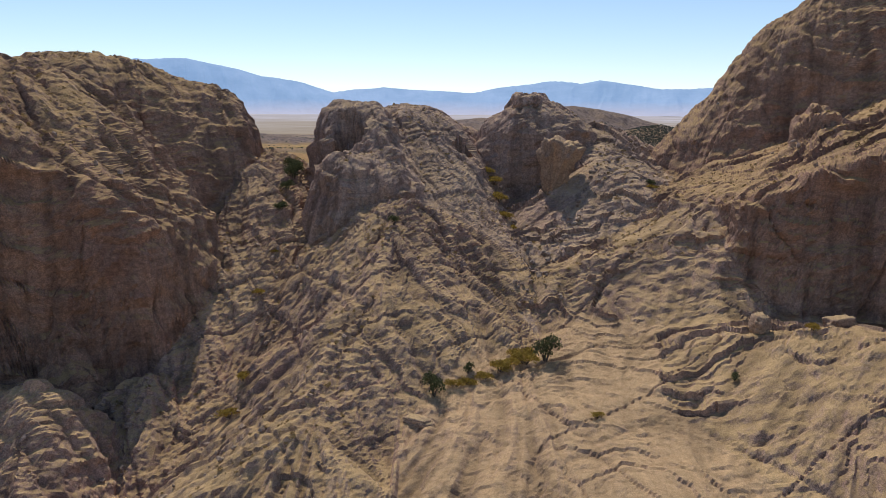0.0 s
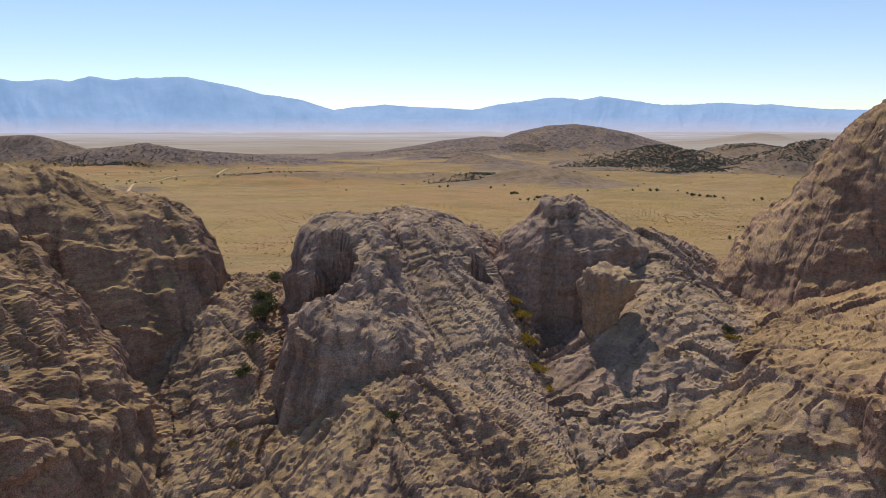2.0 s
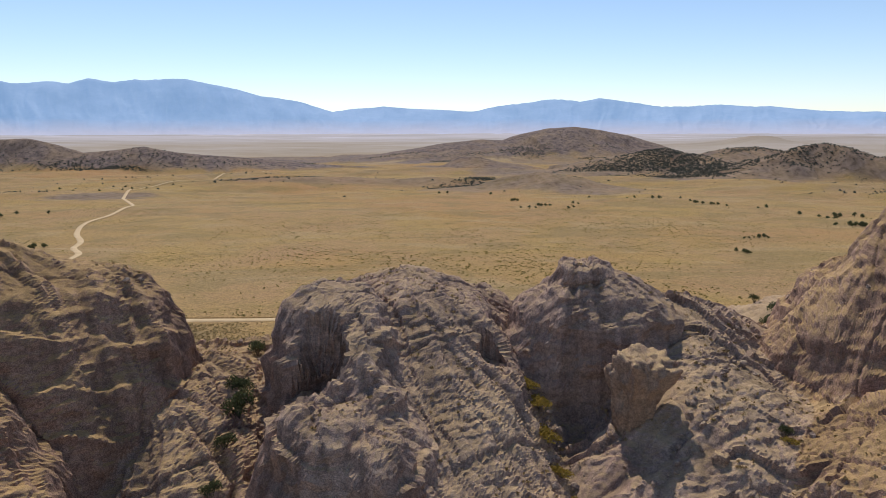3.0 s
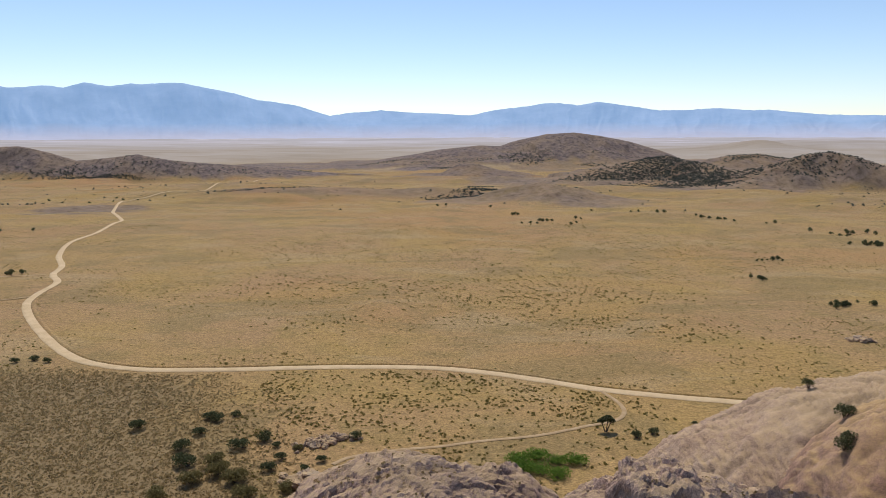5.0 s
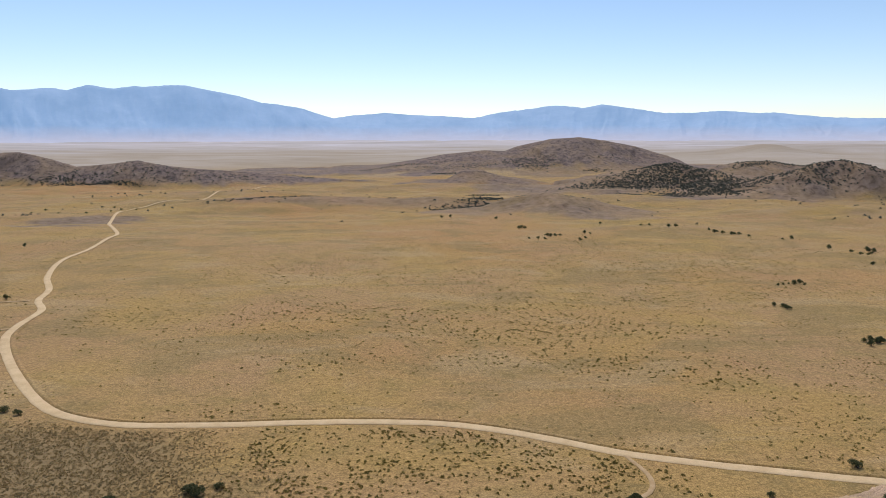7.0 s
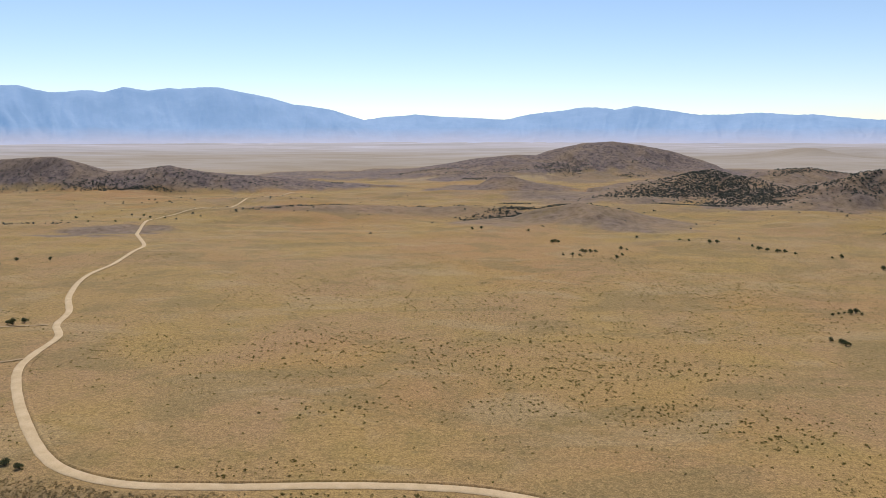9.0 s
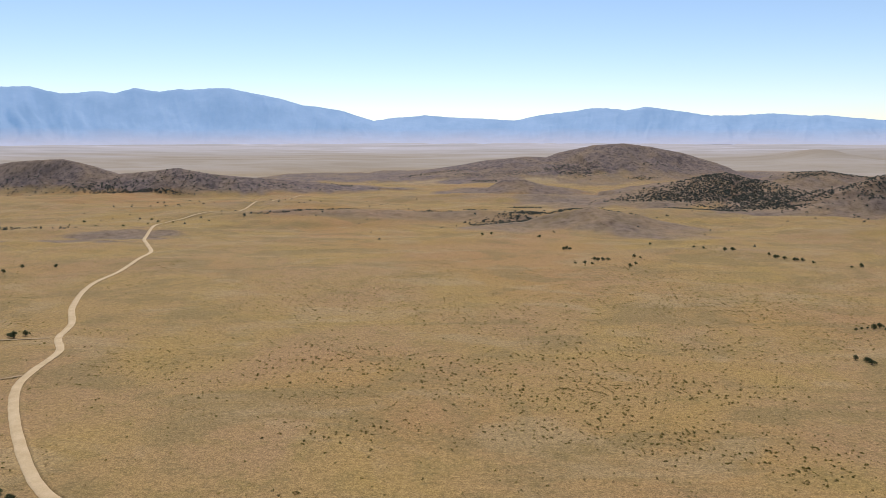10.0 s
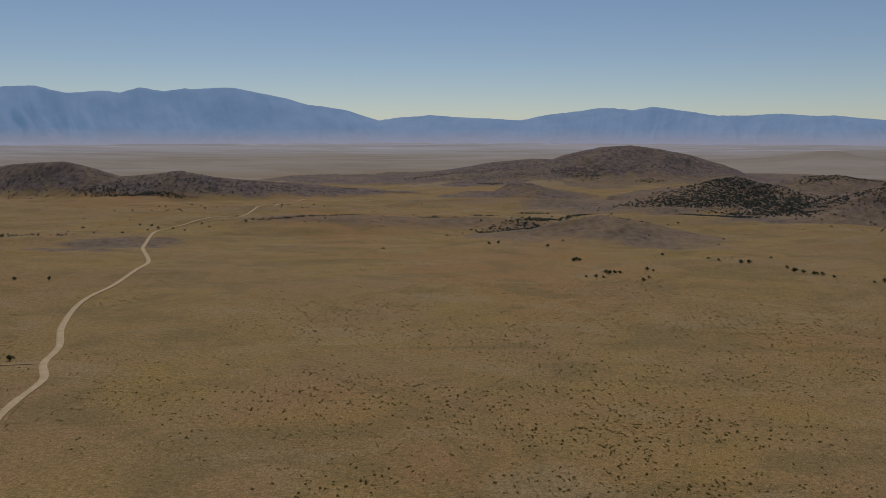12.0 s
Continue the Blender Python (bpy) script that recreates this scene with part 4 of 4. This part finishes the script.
def far_junipers():
    rng = np.random.default_rng(21)
    spots = []
    # groves: centre, half widths, turn, count
    for cx, cy, sx, sy, turn, count in [(285, 1095, 105, 45, 22, 1900), (370, 1080, 48, 95, 0, 1700), (345, 1170, 60, 40, 10, 800), (268, 975, 42, 13, -8, 330), (330, 1010, 60, 22, 0, 420), (398, 990, 34, 16, 0, 130), (505, 985, 75, 34, 0, 420), (455, 985, 50, 18, 20, 120), (455, 958, 45, 6, 5, 60),
                                        (545, 1262, 70, 22, 0, 260), (490, 1240, 40, 14, 20, 110), (195, 1690, 62, 48, 10, 560), (0, 1570, 26, 34, 0, 100), (330, 1625, 32, 22, 0, 90), (400, 1725, 62, 8, 0, 60), (40, 1660, 130, 20, 0, 160), (-110, 1715, 100, 16, 0, 130),
                                        (-545, 1222, 62, 8, 0, 330), (-620, 1240, 55, 26, 0, 300), (-520, 1255, 110, 26, 0, 160), (-390, 1275, 110, 22, 0, 130), (-800, 1245, 140, 30, 0, 260), (-240, 1330, 60, 10, 0, 40),
                                        (30, 866, 24, 26, 0, 150), (-5, 845, 22, 14, 0, 36), (55, 905, 34, 8, 30, 130), (98, 972, 34, 7, 42, 110), (48, 1008, 22, 4, 0, 36), (128, 838, 24, 4, -20, 22), (-15, 985, 18, 5, 0, 24), (-60, 950, 24, 4, 20, 22),
                                        (-255, 870, 18, 4, 20, 12), (-211, 884, 26, 4, 12, 34), (-160, 903, 34, 4, 25, 46), (-100, 942, 40, 5, 30, 70), (230, 960, 36, 8, 0, 20), (-455, 770, 50, 8, 0, 40), (420, 700, 70, 14, 0, 40),
                                        (0, 900, 520, 160, 0, 110), (480, 850, 160, 90, 0, 50), (-380, 1080, 200, 90, 0, 60)]:
        c, sn = math.cos(radians(turn)), math.sin(radians(turn))
        rad, ang = np.sqrt(rng.random(count)), rng.random(count) * 2 * np.pi
        u, v = sx * rad * np.cos(ang) * (1 + 0.3 * rng.normal(size=count)), sy * rad * np.sin(ang) * (1 + 0.3 * rng.normal(size=count))
        spots.append(np.stack([cx + u * c - v * sn, cy + u * sn + v * c], -1))
    xy = np.concatenate(spots)
    r = 0.7 + 1.05 * rng.random(len(xy)) ** 1.5
    scatter("juniper_wood", xy, r, 1.05, 14, 0.45, MAT_WOOD, "dark juniper trees dotting the far hills", "trees", 22)


far_junipers()


def tube(points, radii, sides=7):
    p = np.array(points, float)
    r = np.array(radii, float)
    a = np.arange(sides) / sides * 2 * np.pi
    ring = np.stack([np.cos(a), np.sin(a), 0 * a], -1)
    v = (p[:, None] + ring[None] * r[:, None, None]).reshape(-1, 3)
    return v, grid_faces(len(p), sides, True)


def joined(parts):
    verts, faces, n = [], [], 0
    for v, f in parts:
        verts.append(v)
        faces.append(f + n)
        n += len(v)
    return np.concatenate(verts), np.concatenate(faces)


def empty(name, x, y, z):
    ob = new(name)
    ob.empty_display_size = 0.3
    ob.matrix_basis = pose(x, y, z)
    return ob


def build_bush(name, seed, wide, high, leaves, leaf, material, label, category, lobes=5):
    """A many-stemmed bush at the origin: crown of small leaves over several lobes, and stems."""
    rng = np.random.default_rng(seed)
    root = empty(name, 0, 0, 0)
    centres, radii = [], []
    for k in range(lobes):
        a, d = rng.random() * 6.28, (0.25 + 0.4 * rng.random()) * wide * (k > 0)
        rad = wide * (0.42 + 0.22 * rng.random())
        centres.append((math.cos(a) * d, math.sin(a) * d, high * (0.28 + 0.3 * rng.random())))
        radii.append(rad)
    flat = high / wide * 0.85
    q, f = leaf_cloud(rng, np.array(centres), np.array(radii), flat, leaves // lobes, leaf)
    q[:, 2] = np.maximum(q[:, 2], 0.02)
    mesh_object("crown", q, f, material, root, smooth=False)
    stems = []
    for c in centres:
        stems.append(tube([(0.1 * c[0], 0.1 * c[1], -0.1), (0.5 * c[0], 0.5 * c[1], 0.5 * c[2]), c], [0.06 * wide, 0.04 * wide, 0.015 * wide], 5))
    v, f = joined(stems)
    mesh_object("stems", v, f, MAT_BARK, root)
    return tagged(root, label, category)


def build_tree(name, seed, label):
    """A small open-crowned tree on three leaning trunks."""
    rng = np.random.default_rng(seed)
    root = empty(name, 0, 0, 0)
    tops = [(-1.0, 0.2, 2.3), (0.2, -0.3, 2.6), (1.1, 0.3, 2.3)]
    for tx, ty, tz in tops:
        v, f = tube([(tx * 0.15, ty * 0.15, -0.15), (tx * 0.45, ty * 0.5, 0.8), (tx * 0.8, ty * 0.8, 1.6), (tx, ty, tz)], [0.16, 0.12, 0.09, 0.03])
        mesh_object("trunk", v, f, MAT_BARK, root)
    limbs = []
    for tx, ty, tz in tops:
        for k in range(4):
            a = rng.random() * 6.28
            limbs.append(tube([(tx * 0.75, ty * 0.75, 1.5), (tx + 0.4 * math.cos(a), ty + 0.4 * math.sin(a), tz + 0.1), (tx + 0.8 * math.cos(a), ty + 0.8 * math.sin(a), tz + 0.3)], [0.05, 0.035, 0.012], 5))
    v, f = joined(limbs)
    mesh_object("limbs", v, f, MAT_BARK, root)
    centres = np.array([(-1.1, 0.2, 2.3), (-0.4, -0.3, 2.9), (0.4, 0.2, 3.0), (1.1, 0.2, 2.4), (0.1, 0.5, 2.5)])
    q, f = leaf_cloud(rng, centres, np.array([0.85, 0.95, 1.0, 0.9, 0.8]), 0.75, 700, 0.13)
    mesh_object("crown", q, f, MAT_JUNIPER, root, smooth=False)
    return tagged(root, label, "tree")


def place(first, spots, sink=0.05):
    """Puts the first thing at the first spot, and copies at the rest: x, y, scale."""
    rng = random.Random(len(spots) * 7 + 1)
    for k, (x, y, size) in enumerate(spots):
        z = float(land_z(np.array([x]), np.array([y]))[0])
        m = pose(x, y, z - sink, 0, 0, rng.random() * 360) @ Matrix.Diagonal((size, size, size * (0.9 + 0.25 * rng.random()), 1))
        if k:
            copy_thing(first, m @ Matrix.Diagonal((1 / first.scale[0], 1 / first.scale[1], 1 / first.scale[2], 1)))
        else:
            keep = m
    first.matrix_basis = keep


def plain_bushes():
    tree = build_tree("tree", 31, "small dark lone tree with three leaning trunks")
    tree.matrix_basis = pose(33.4, 193.4, float(ground_z(np.array([33.4]), np.array([193.4]))[0][0]))
    bush = build_bush("bush", 32, 1.7, 1.8, 1100, 0.12, MAT_JUNIPER, "dark green juniper bush on the dry plain", "bush")
    tagged(bush, group="juniper bushes")
    place(bush, [(-67.9, 196.4, 1.3), (-54.5, 201.6, 1.2), (-52.3, 199.4, 1.1), (-53.3, 193.4, 1.1), (-49, 202.5, 0.8), (-55.6, 185, 1.3), (-42.5, 186.2, 1.5), (-38.9, 188.7, 1.2), (-50.9, 177.9, 1.6), (-36, 187, 0.7), (-33.4, 181.2, 0.9),
                 (-25, 179.9, 0.8), (-27.7, 175.9, 0.7), (-34.5, 176.5, 1.1), (-20.5, 190, 1.0), (39.1, 190, 0.85), (42.8, 191.9, 0.8), (53.6, 197.5, 0.45), (62, 199.6, 0.6), (86.6, 211.9, 1.0), (-121, 242.2, 0.9), (-117, 243.6, 1.0), (-112, 242, 0.8)])
    pale = build_bush("bush", 33, 1.7, 1.7, 1100, 0.12, MAT_SAGE, "olive green bush below the ridge", "bush")
    tagged(pale, group="olive bushes")
    place(pale, [(-46, 178.5, 1.6), (-44, 174.5, 1.7), (-40, 171.5, 1.8), (-48, 171, 1.6), (-37, 166, 1.6), (-52, 165, 1.5), (-30, 168, 1.2), (-31, 185, 0.8)])
    mat = build_bush("bush", 34, 2.6, 1.5, 1300, 0.085, MAT_GREEN, "bright green spreading shrub on the dry plain", "shrub", 9)
    tagged(mat, group="green shrubs")
    place(mat, [(13.4, 179.2, 1.15), (17.2, 180.6, 1.2), (20.8, 178.6, 1.0), (24.6, 178.4, 1.1), (16.8, 174.6, 1.2), (13.6, 175.6, 1.0), (19.6, 172.6, 1.1), (35.0, 171.5, 0.8)])
    far = build_bush("juniper_tree", 35, 2.0, 2.7, 700, 0.15, MAT_JUNIPER, "round dark juniper tree out on the plain", "tree")
    tagged(far, group="junipers on the plain")
    rng = random.Random(5)
    spots = []
    for x, y in [(-5, 742), (4, 747), (46, 731), (59, 656), (64, 656), (62, 660), (59, 583), (66, 584), (75, 601), (80, 599), (77, 597), (70, 581), (84, 600), (99, 580), (93, 569), (104, 609), (107, 604), (132, 684), (201, 617), (202, 608), (207, 604), (205, 611), (212, 599), (215, 602), (217, 599), (221, 591),
                 (239, 576), (246, 578), (162, 665), (161, 638), (179, 628), (173, 627), (-206, 381), (-203, 380), (-200, 383)]:
        spots.append((x, y, 0.6 + 0.45 * rng.random()))
    for cx, cy, sx, sy, count in [(150, 310, 12, 4, 12), (141, 366, 8, 4, 5), (170, 416, 9, 4, 6), (275, 520, 20, 15, 12), (255, 471, 12, 7, 11), (-330, 560, 30, 30, 4), (-380, 830, 80, 40, 8)]:
        for _ in range(count):
            spots.append((cx + rng.gauss(0, 0.55) * sx, cy + rng.gauss(0, 0.55) * sy, (0.35 if cy < 420 and cx > 0 else 0.55) + 0.5 * rng.random()))
    place(far, spots)


plain_bushes()


def ridge_bushes():
    dark = build_bush("bush", 41, 0.85, 1.3, 1100, 0.11, MAT_JUNIPER, "dark green juniper bush among the rocks", "bush")
    tagged(dark, group="bushes on the ridge")
    place(dark, [(7.3, 48.6, 1.35), (-0.5, 44.6, 1.1), (1.8, 46.5, 0.65), (-15.2, 73.5, 1.5), (-15.6, 76, 1.2), (-17.2, 87, 1.2), (-15.2, 70.5, 0.9), (-15.3, 67.5, 0.9), (12.2, 77.4, 0.8), (-4.0, 59.6, 0.7), (20.5, 71, 0.6), (18.9, 44.2, 0.5), (47.2, 130, 1.9), (41.5, 120, 1.9), (51.6, 147.2, 1.2)])
    gold = build_bush("shrub", 42, 0.8, 0.7, 700, 0.12, MAT_YELLOW, "yellow-leaved rabbitbrush in a rock gully", "shrub")
    tagged(gold, group="yellow shrubs")
    place(gold, [(4.6, 47.2, 1.2), (5.8, 48.0, 1.3), (5.3, 48.9, 1.1), (4.0, 46.8, 1.0), (6.2, 49.4, 0.9), (0.9, 45.2, 0.9), (1.8, 45.6, 0.8), (2.8, 46.2, 0.9), (5.4, 77.0, 1.5), (5.8, 74.6, 1.4), (4.8, 78.2, 1.2), (6.4, 72.4, 1.1), (7.0, 70.2, 0.6), (-15.3, 58.5, 0.8), (-14.3, 49.4, 0.9),
                 (-14.4, 46.0, 1.0), (-15, 63.2, 0.6), (20.4, 70.2, 0.7), (25.0, 46.8, 0.8), (9.7, 42.0, 0.6)])


ridge_bushes()


# ---------------------------------------------------------------- loose rocks
def stone_mesh(name, seed, size, rough, material, detail=4, taper=0.0, smooth=True):
    """A weathered block standing on the origin."""
    bm = bmesh.new()
    bmesh.ops.create_icosphere(bm, subdivisions=detail, radius=1.0)
    v = np.array([p.co for p in bm.verts])
    f = np.array([[p.index for p in face.verts] for face in bm.faces])
    bm.free()
    box = np.abs(v).max(axis=1, keepdims=True)
    v = v * (0.55 + 0.45 / box)
    bump = 0.5 * fbm(v[:, 0] * 1.1 + seed, v[:, 1] * 1.1, v[:, 2] * 1.1, 3, seed) + 0.3 * ridged(v[:, 0] * 1.9, v[:, 1] * 1.9 + seed, v[:, 2] * 1.4, 3, seed + 1) + 0.15 * fbm(v[:, 0] * 6, v[:, 1] * 6, v[:, 2] * 6, 3, seed + 2)
    v = v * (1 + rough * bump[:, None])
    v[:, :2] *= (1 + taper * v[:, 2:3])
    v = v * np.array(size) / 2
    v[:, 2] -= v[:, 2].min() + 0.12 * size[2]
    return mesh_object(name, v, f, material, smooth=smooth)


def loose_rocks():
    ob = tagged(stone_mesh("boulder", 64, (2.6, 2.4, 5.4), 0.85, MAT_TAN_STONE, 5, 0.5), "tall tan boulder leaning below the rock dome", "boulder")
    ob.matrix_basis = pose(11.3, 74.3, 35.6, 5, 9, 20)
    for x, y, size, label in [(28.1, 49.3, (2.0, 1.2, 1.1), "tan boulder lying below a shaded shelf"), (22.2, 48.6, (1.5, 1.1, 1.6), "small pointed tan rock on the slab"), (-1.4, 42.2, (1.7, 0.9, 0.5), "flat brown stone on the bare slab"),
                              (-8.8, 72.6, (1.5, 1.1, 0.7), "flat pale stone in the hollow of the dome"), (-7.6, 71.4, (1.6, 1.2, 0.7), "grey stone in the hollow of the dome"), (15.8, 69.5, (0.9, 0.7, 0.8), "dark stone in the gully floor")]:
        b = tagged(stone_mesh("boulder", int(x * 3) + 80, size, 0.7, MAT_TAN_STONE, 4), label, "boulder")
        b.matrix_basis = pose(x, y, float(rock_z(x, y)) - 0.3, 0, 0, x * 20)
    for x, y, size, turn, count, label in [(-26, 188.6, (14, 5, 1.1), 28, 60, "jagged pinkish tan rock outcrop on the plain"), (-27, 172, (10, 6, 1.2), 0, 16, "pale grey rock outcrop beside the track"),
                                           (128, 262, (8, 4, 1.2), -10, 14, "pale rock outcrop among dry grass")]:
        outcrop(x, y, size, turn, count, label)


def outcrop(x, y, size, turn, count, label):
    """Broken blocks heaped along a line."""
    rng = random.Random(int(abs(x)))
    root = empty("outcrop", x, y, 0)
    root.rotation_euler = (0, 0, radians(turn))
    for k in range(count):
        u, v = rng.uniform(-0.5, 0.5), rng.gauss(0, 0.2)
        big = (1 - abs(u)) * rng.uniform(0.6, 1.15)
        dims = (size[0] / math.sqrt(count) * 0.85 * big, size[1] * (0.55 if count < 30 else 0.36) * big, size[2] * big)
        rock = stone_mesh("rock", 300 + k + int(abs(x)), dims, 1.5, MAT_TAN_STONE if k % 3 else MAT_STONE, 3, smooth=False)
        rock.parent = root
        dx, dy = u * size[0], v * size[1]
        c, sn = math.cos(radians(turn)), math.sin(radians(turn))
        z = float(ground_z(np.array([x + dx * c - dy * sn]), np.array([y + dx * sn + dy * c]))[0][0])
        rock.matrix_basis = pose(dx, dy, z - 0.15, rng.uniform(-28, 28), rng.uniform(-28, 28), rng.uniform(-40, 40))
    tagged(root, label, "outcrop")


loose_rocks()


def fire_ring(x, y):
    """A ring of small stones round a hearth of dark ash."""
    z = float(ground_z(np.array([x]), np.array([y]))[0][0])
    root = empty("fire_ring", x, y, z)
    rng = random.Random(9)
    ash, nt, b = shader("dark_ash")
    n = noise_node(nt, spot(nt), 6.0, 4, 0.7)
    nt.links.new(ramp(nt, n, (0.35, (0.05, 0.045, 0.042)), (0.65, (0.15, 0.13, 0.115))), b.inputs["Base Color"])
    a = np.linspace(0, 2 * np.pi, 20, endpoint=False)
    rings = [(0.02, 0.05), (0.3, 0.05), (0.5, 0.03), (0.56, -0.05)]
    v = np.concatenate([np.stack([r * np.cos(a), r * np.sin(a), 0 * a + h], -1) for r, h in rings])
    mesh_object("hearth", v, grid_faces(len(rings), len(a), True)[:, ::-1], ash, root)
    for k in range(14):
        t = k / 14 * 2 * math.pi
        stone = stone_mesh("stone", 700 + k, (0.28 + 0.1 * rng.random(), 0.2 + 0.07 * rng.random(), 0.2 + 0.08 * rng.random()), 0.8, MAT_STONE, 2)
        stone.parent = root
        stone.matrix_basis = pose(0.62 * math.cos(t), 0.62 * math.sin(t), 0.0, 0, 0, math.degrees(t) + 90 + rng.uniform(-15, 15))
    tagged(root, "round stone fire ring with dark ash beside the track", "fire ring")


fire_ring(-19.6, 179.3)


def rubble():
    """Small stones lying in the gullies and on the slopes, and dry tufts between them."""
    rng = np.random.default_rng(71)
    bm = bmesh.new()
    bmesh.ops.create_icosphere(bm, subdivisions=1, radius=1.0)
    v = np.array([p.co for p in bm.verts])
    f = np.array([[p.index for p in face.verts] for face in bm.faces])
    bm.free()
    x, y = [], []
    for x0, y0, x1, y1, depth, wide in GULLIES:
        u = rng.random(50)
        x.append(x0 + (x1 - x0) * u + rng.normal(size=50) * wide * 0.35)
        y.append(y0 + (y1 - y0) * u + rng.normal(size=50) * wide * 0.35)
    x.append(-30 + 62 * rng.random(500))
    y.append(38 + 54 * rng.random(500))
    x, y = np.concatenate(x), np.concatenate(y)
    rough = (y > 57) | (x < -5)
    x, y = x[rough], y[rough]
    size = 0.07 + 0.26 * rng.random(len(x)) ** 4
    turn = rng.normal(size=(len(x), 3, 3))
    turn = np.linalg.qr(turn)[0]
    shape = v[None] * (0.65 + 0.6 * rng.random((len(x), len(v), 1))) * (size[:, None, None] * np.array([1.2, 0.9, 0.8]))
    pts = np.einsum("nij,nvj->nvi", turn, shape) + np.stack([x, y, rock_z(x, y) + size * 0.35], -1)[:, None]
    faces = f[None] + (np.arange(len(x)) * len(v))[:, None, None]
    tagged(mesh_object("rubble", pts.reshape(-1, 3), faces.reshape(-1, 3), MAT_STONE, smooth=False), "small grey stones lying in the rock gullies", "stones", kind="stuff")
    n = 9000
    x, y = -42 + 86 * rng.random(n), 36 + 60 * rng.random(n)
    zx, zy = rock_z(x + 0.4, y) - rock_z(x - 0.4, y), rock_z(x, y + 0.4) - rock_z(x, y - 0.4)
    ok = ((y > 57) | (x < -5)) & (np.hypot(zx, zy) < 0.75) & (fbm(x / 5, y / 5, 0 * x, 3, 72) > -0.12)
    xy = np.stack([x, y], -1)[ok]
    scatter("dry_tufts", xy, 0.06 + 0.12 * rng.random(len(xy)), 0.7, 6, 0.6, MAT_STRAW, "straw-coloured grass tufts on the rock slopes", "grass", 73)


rubble()
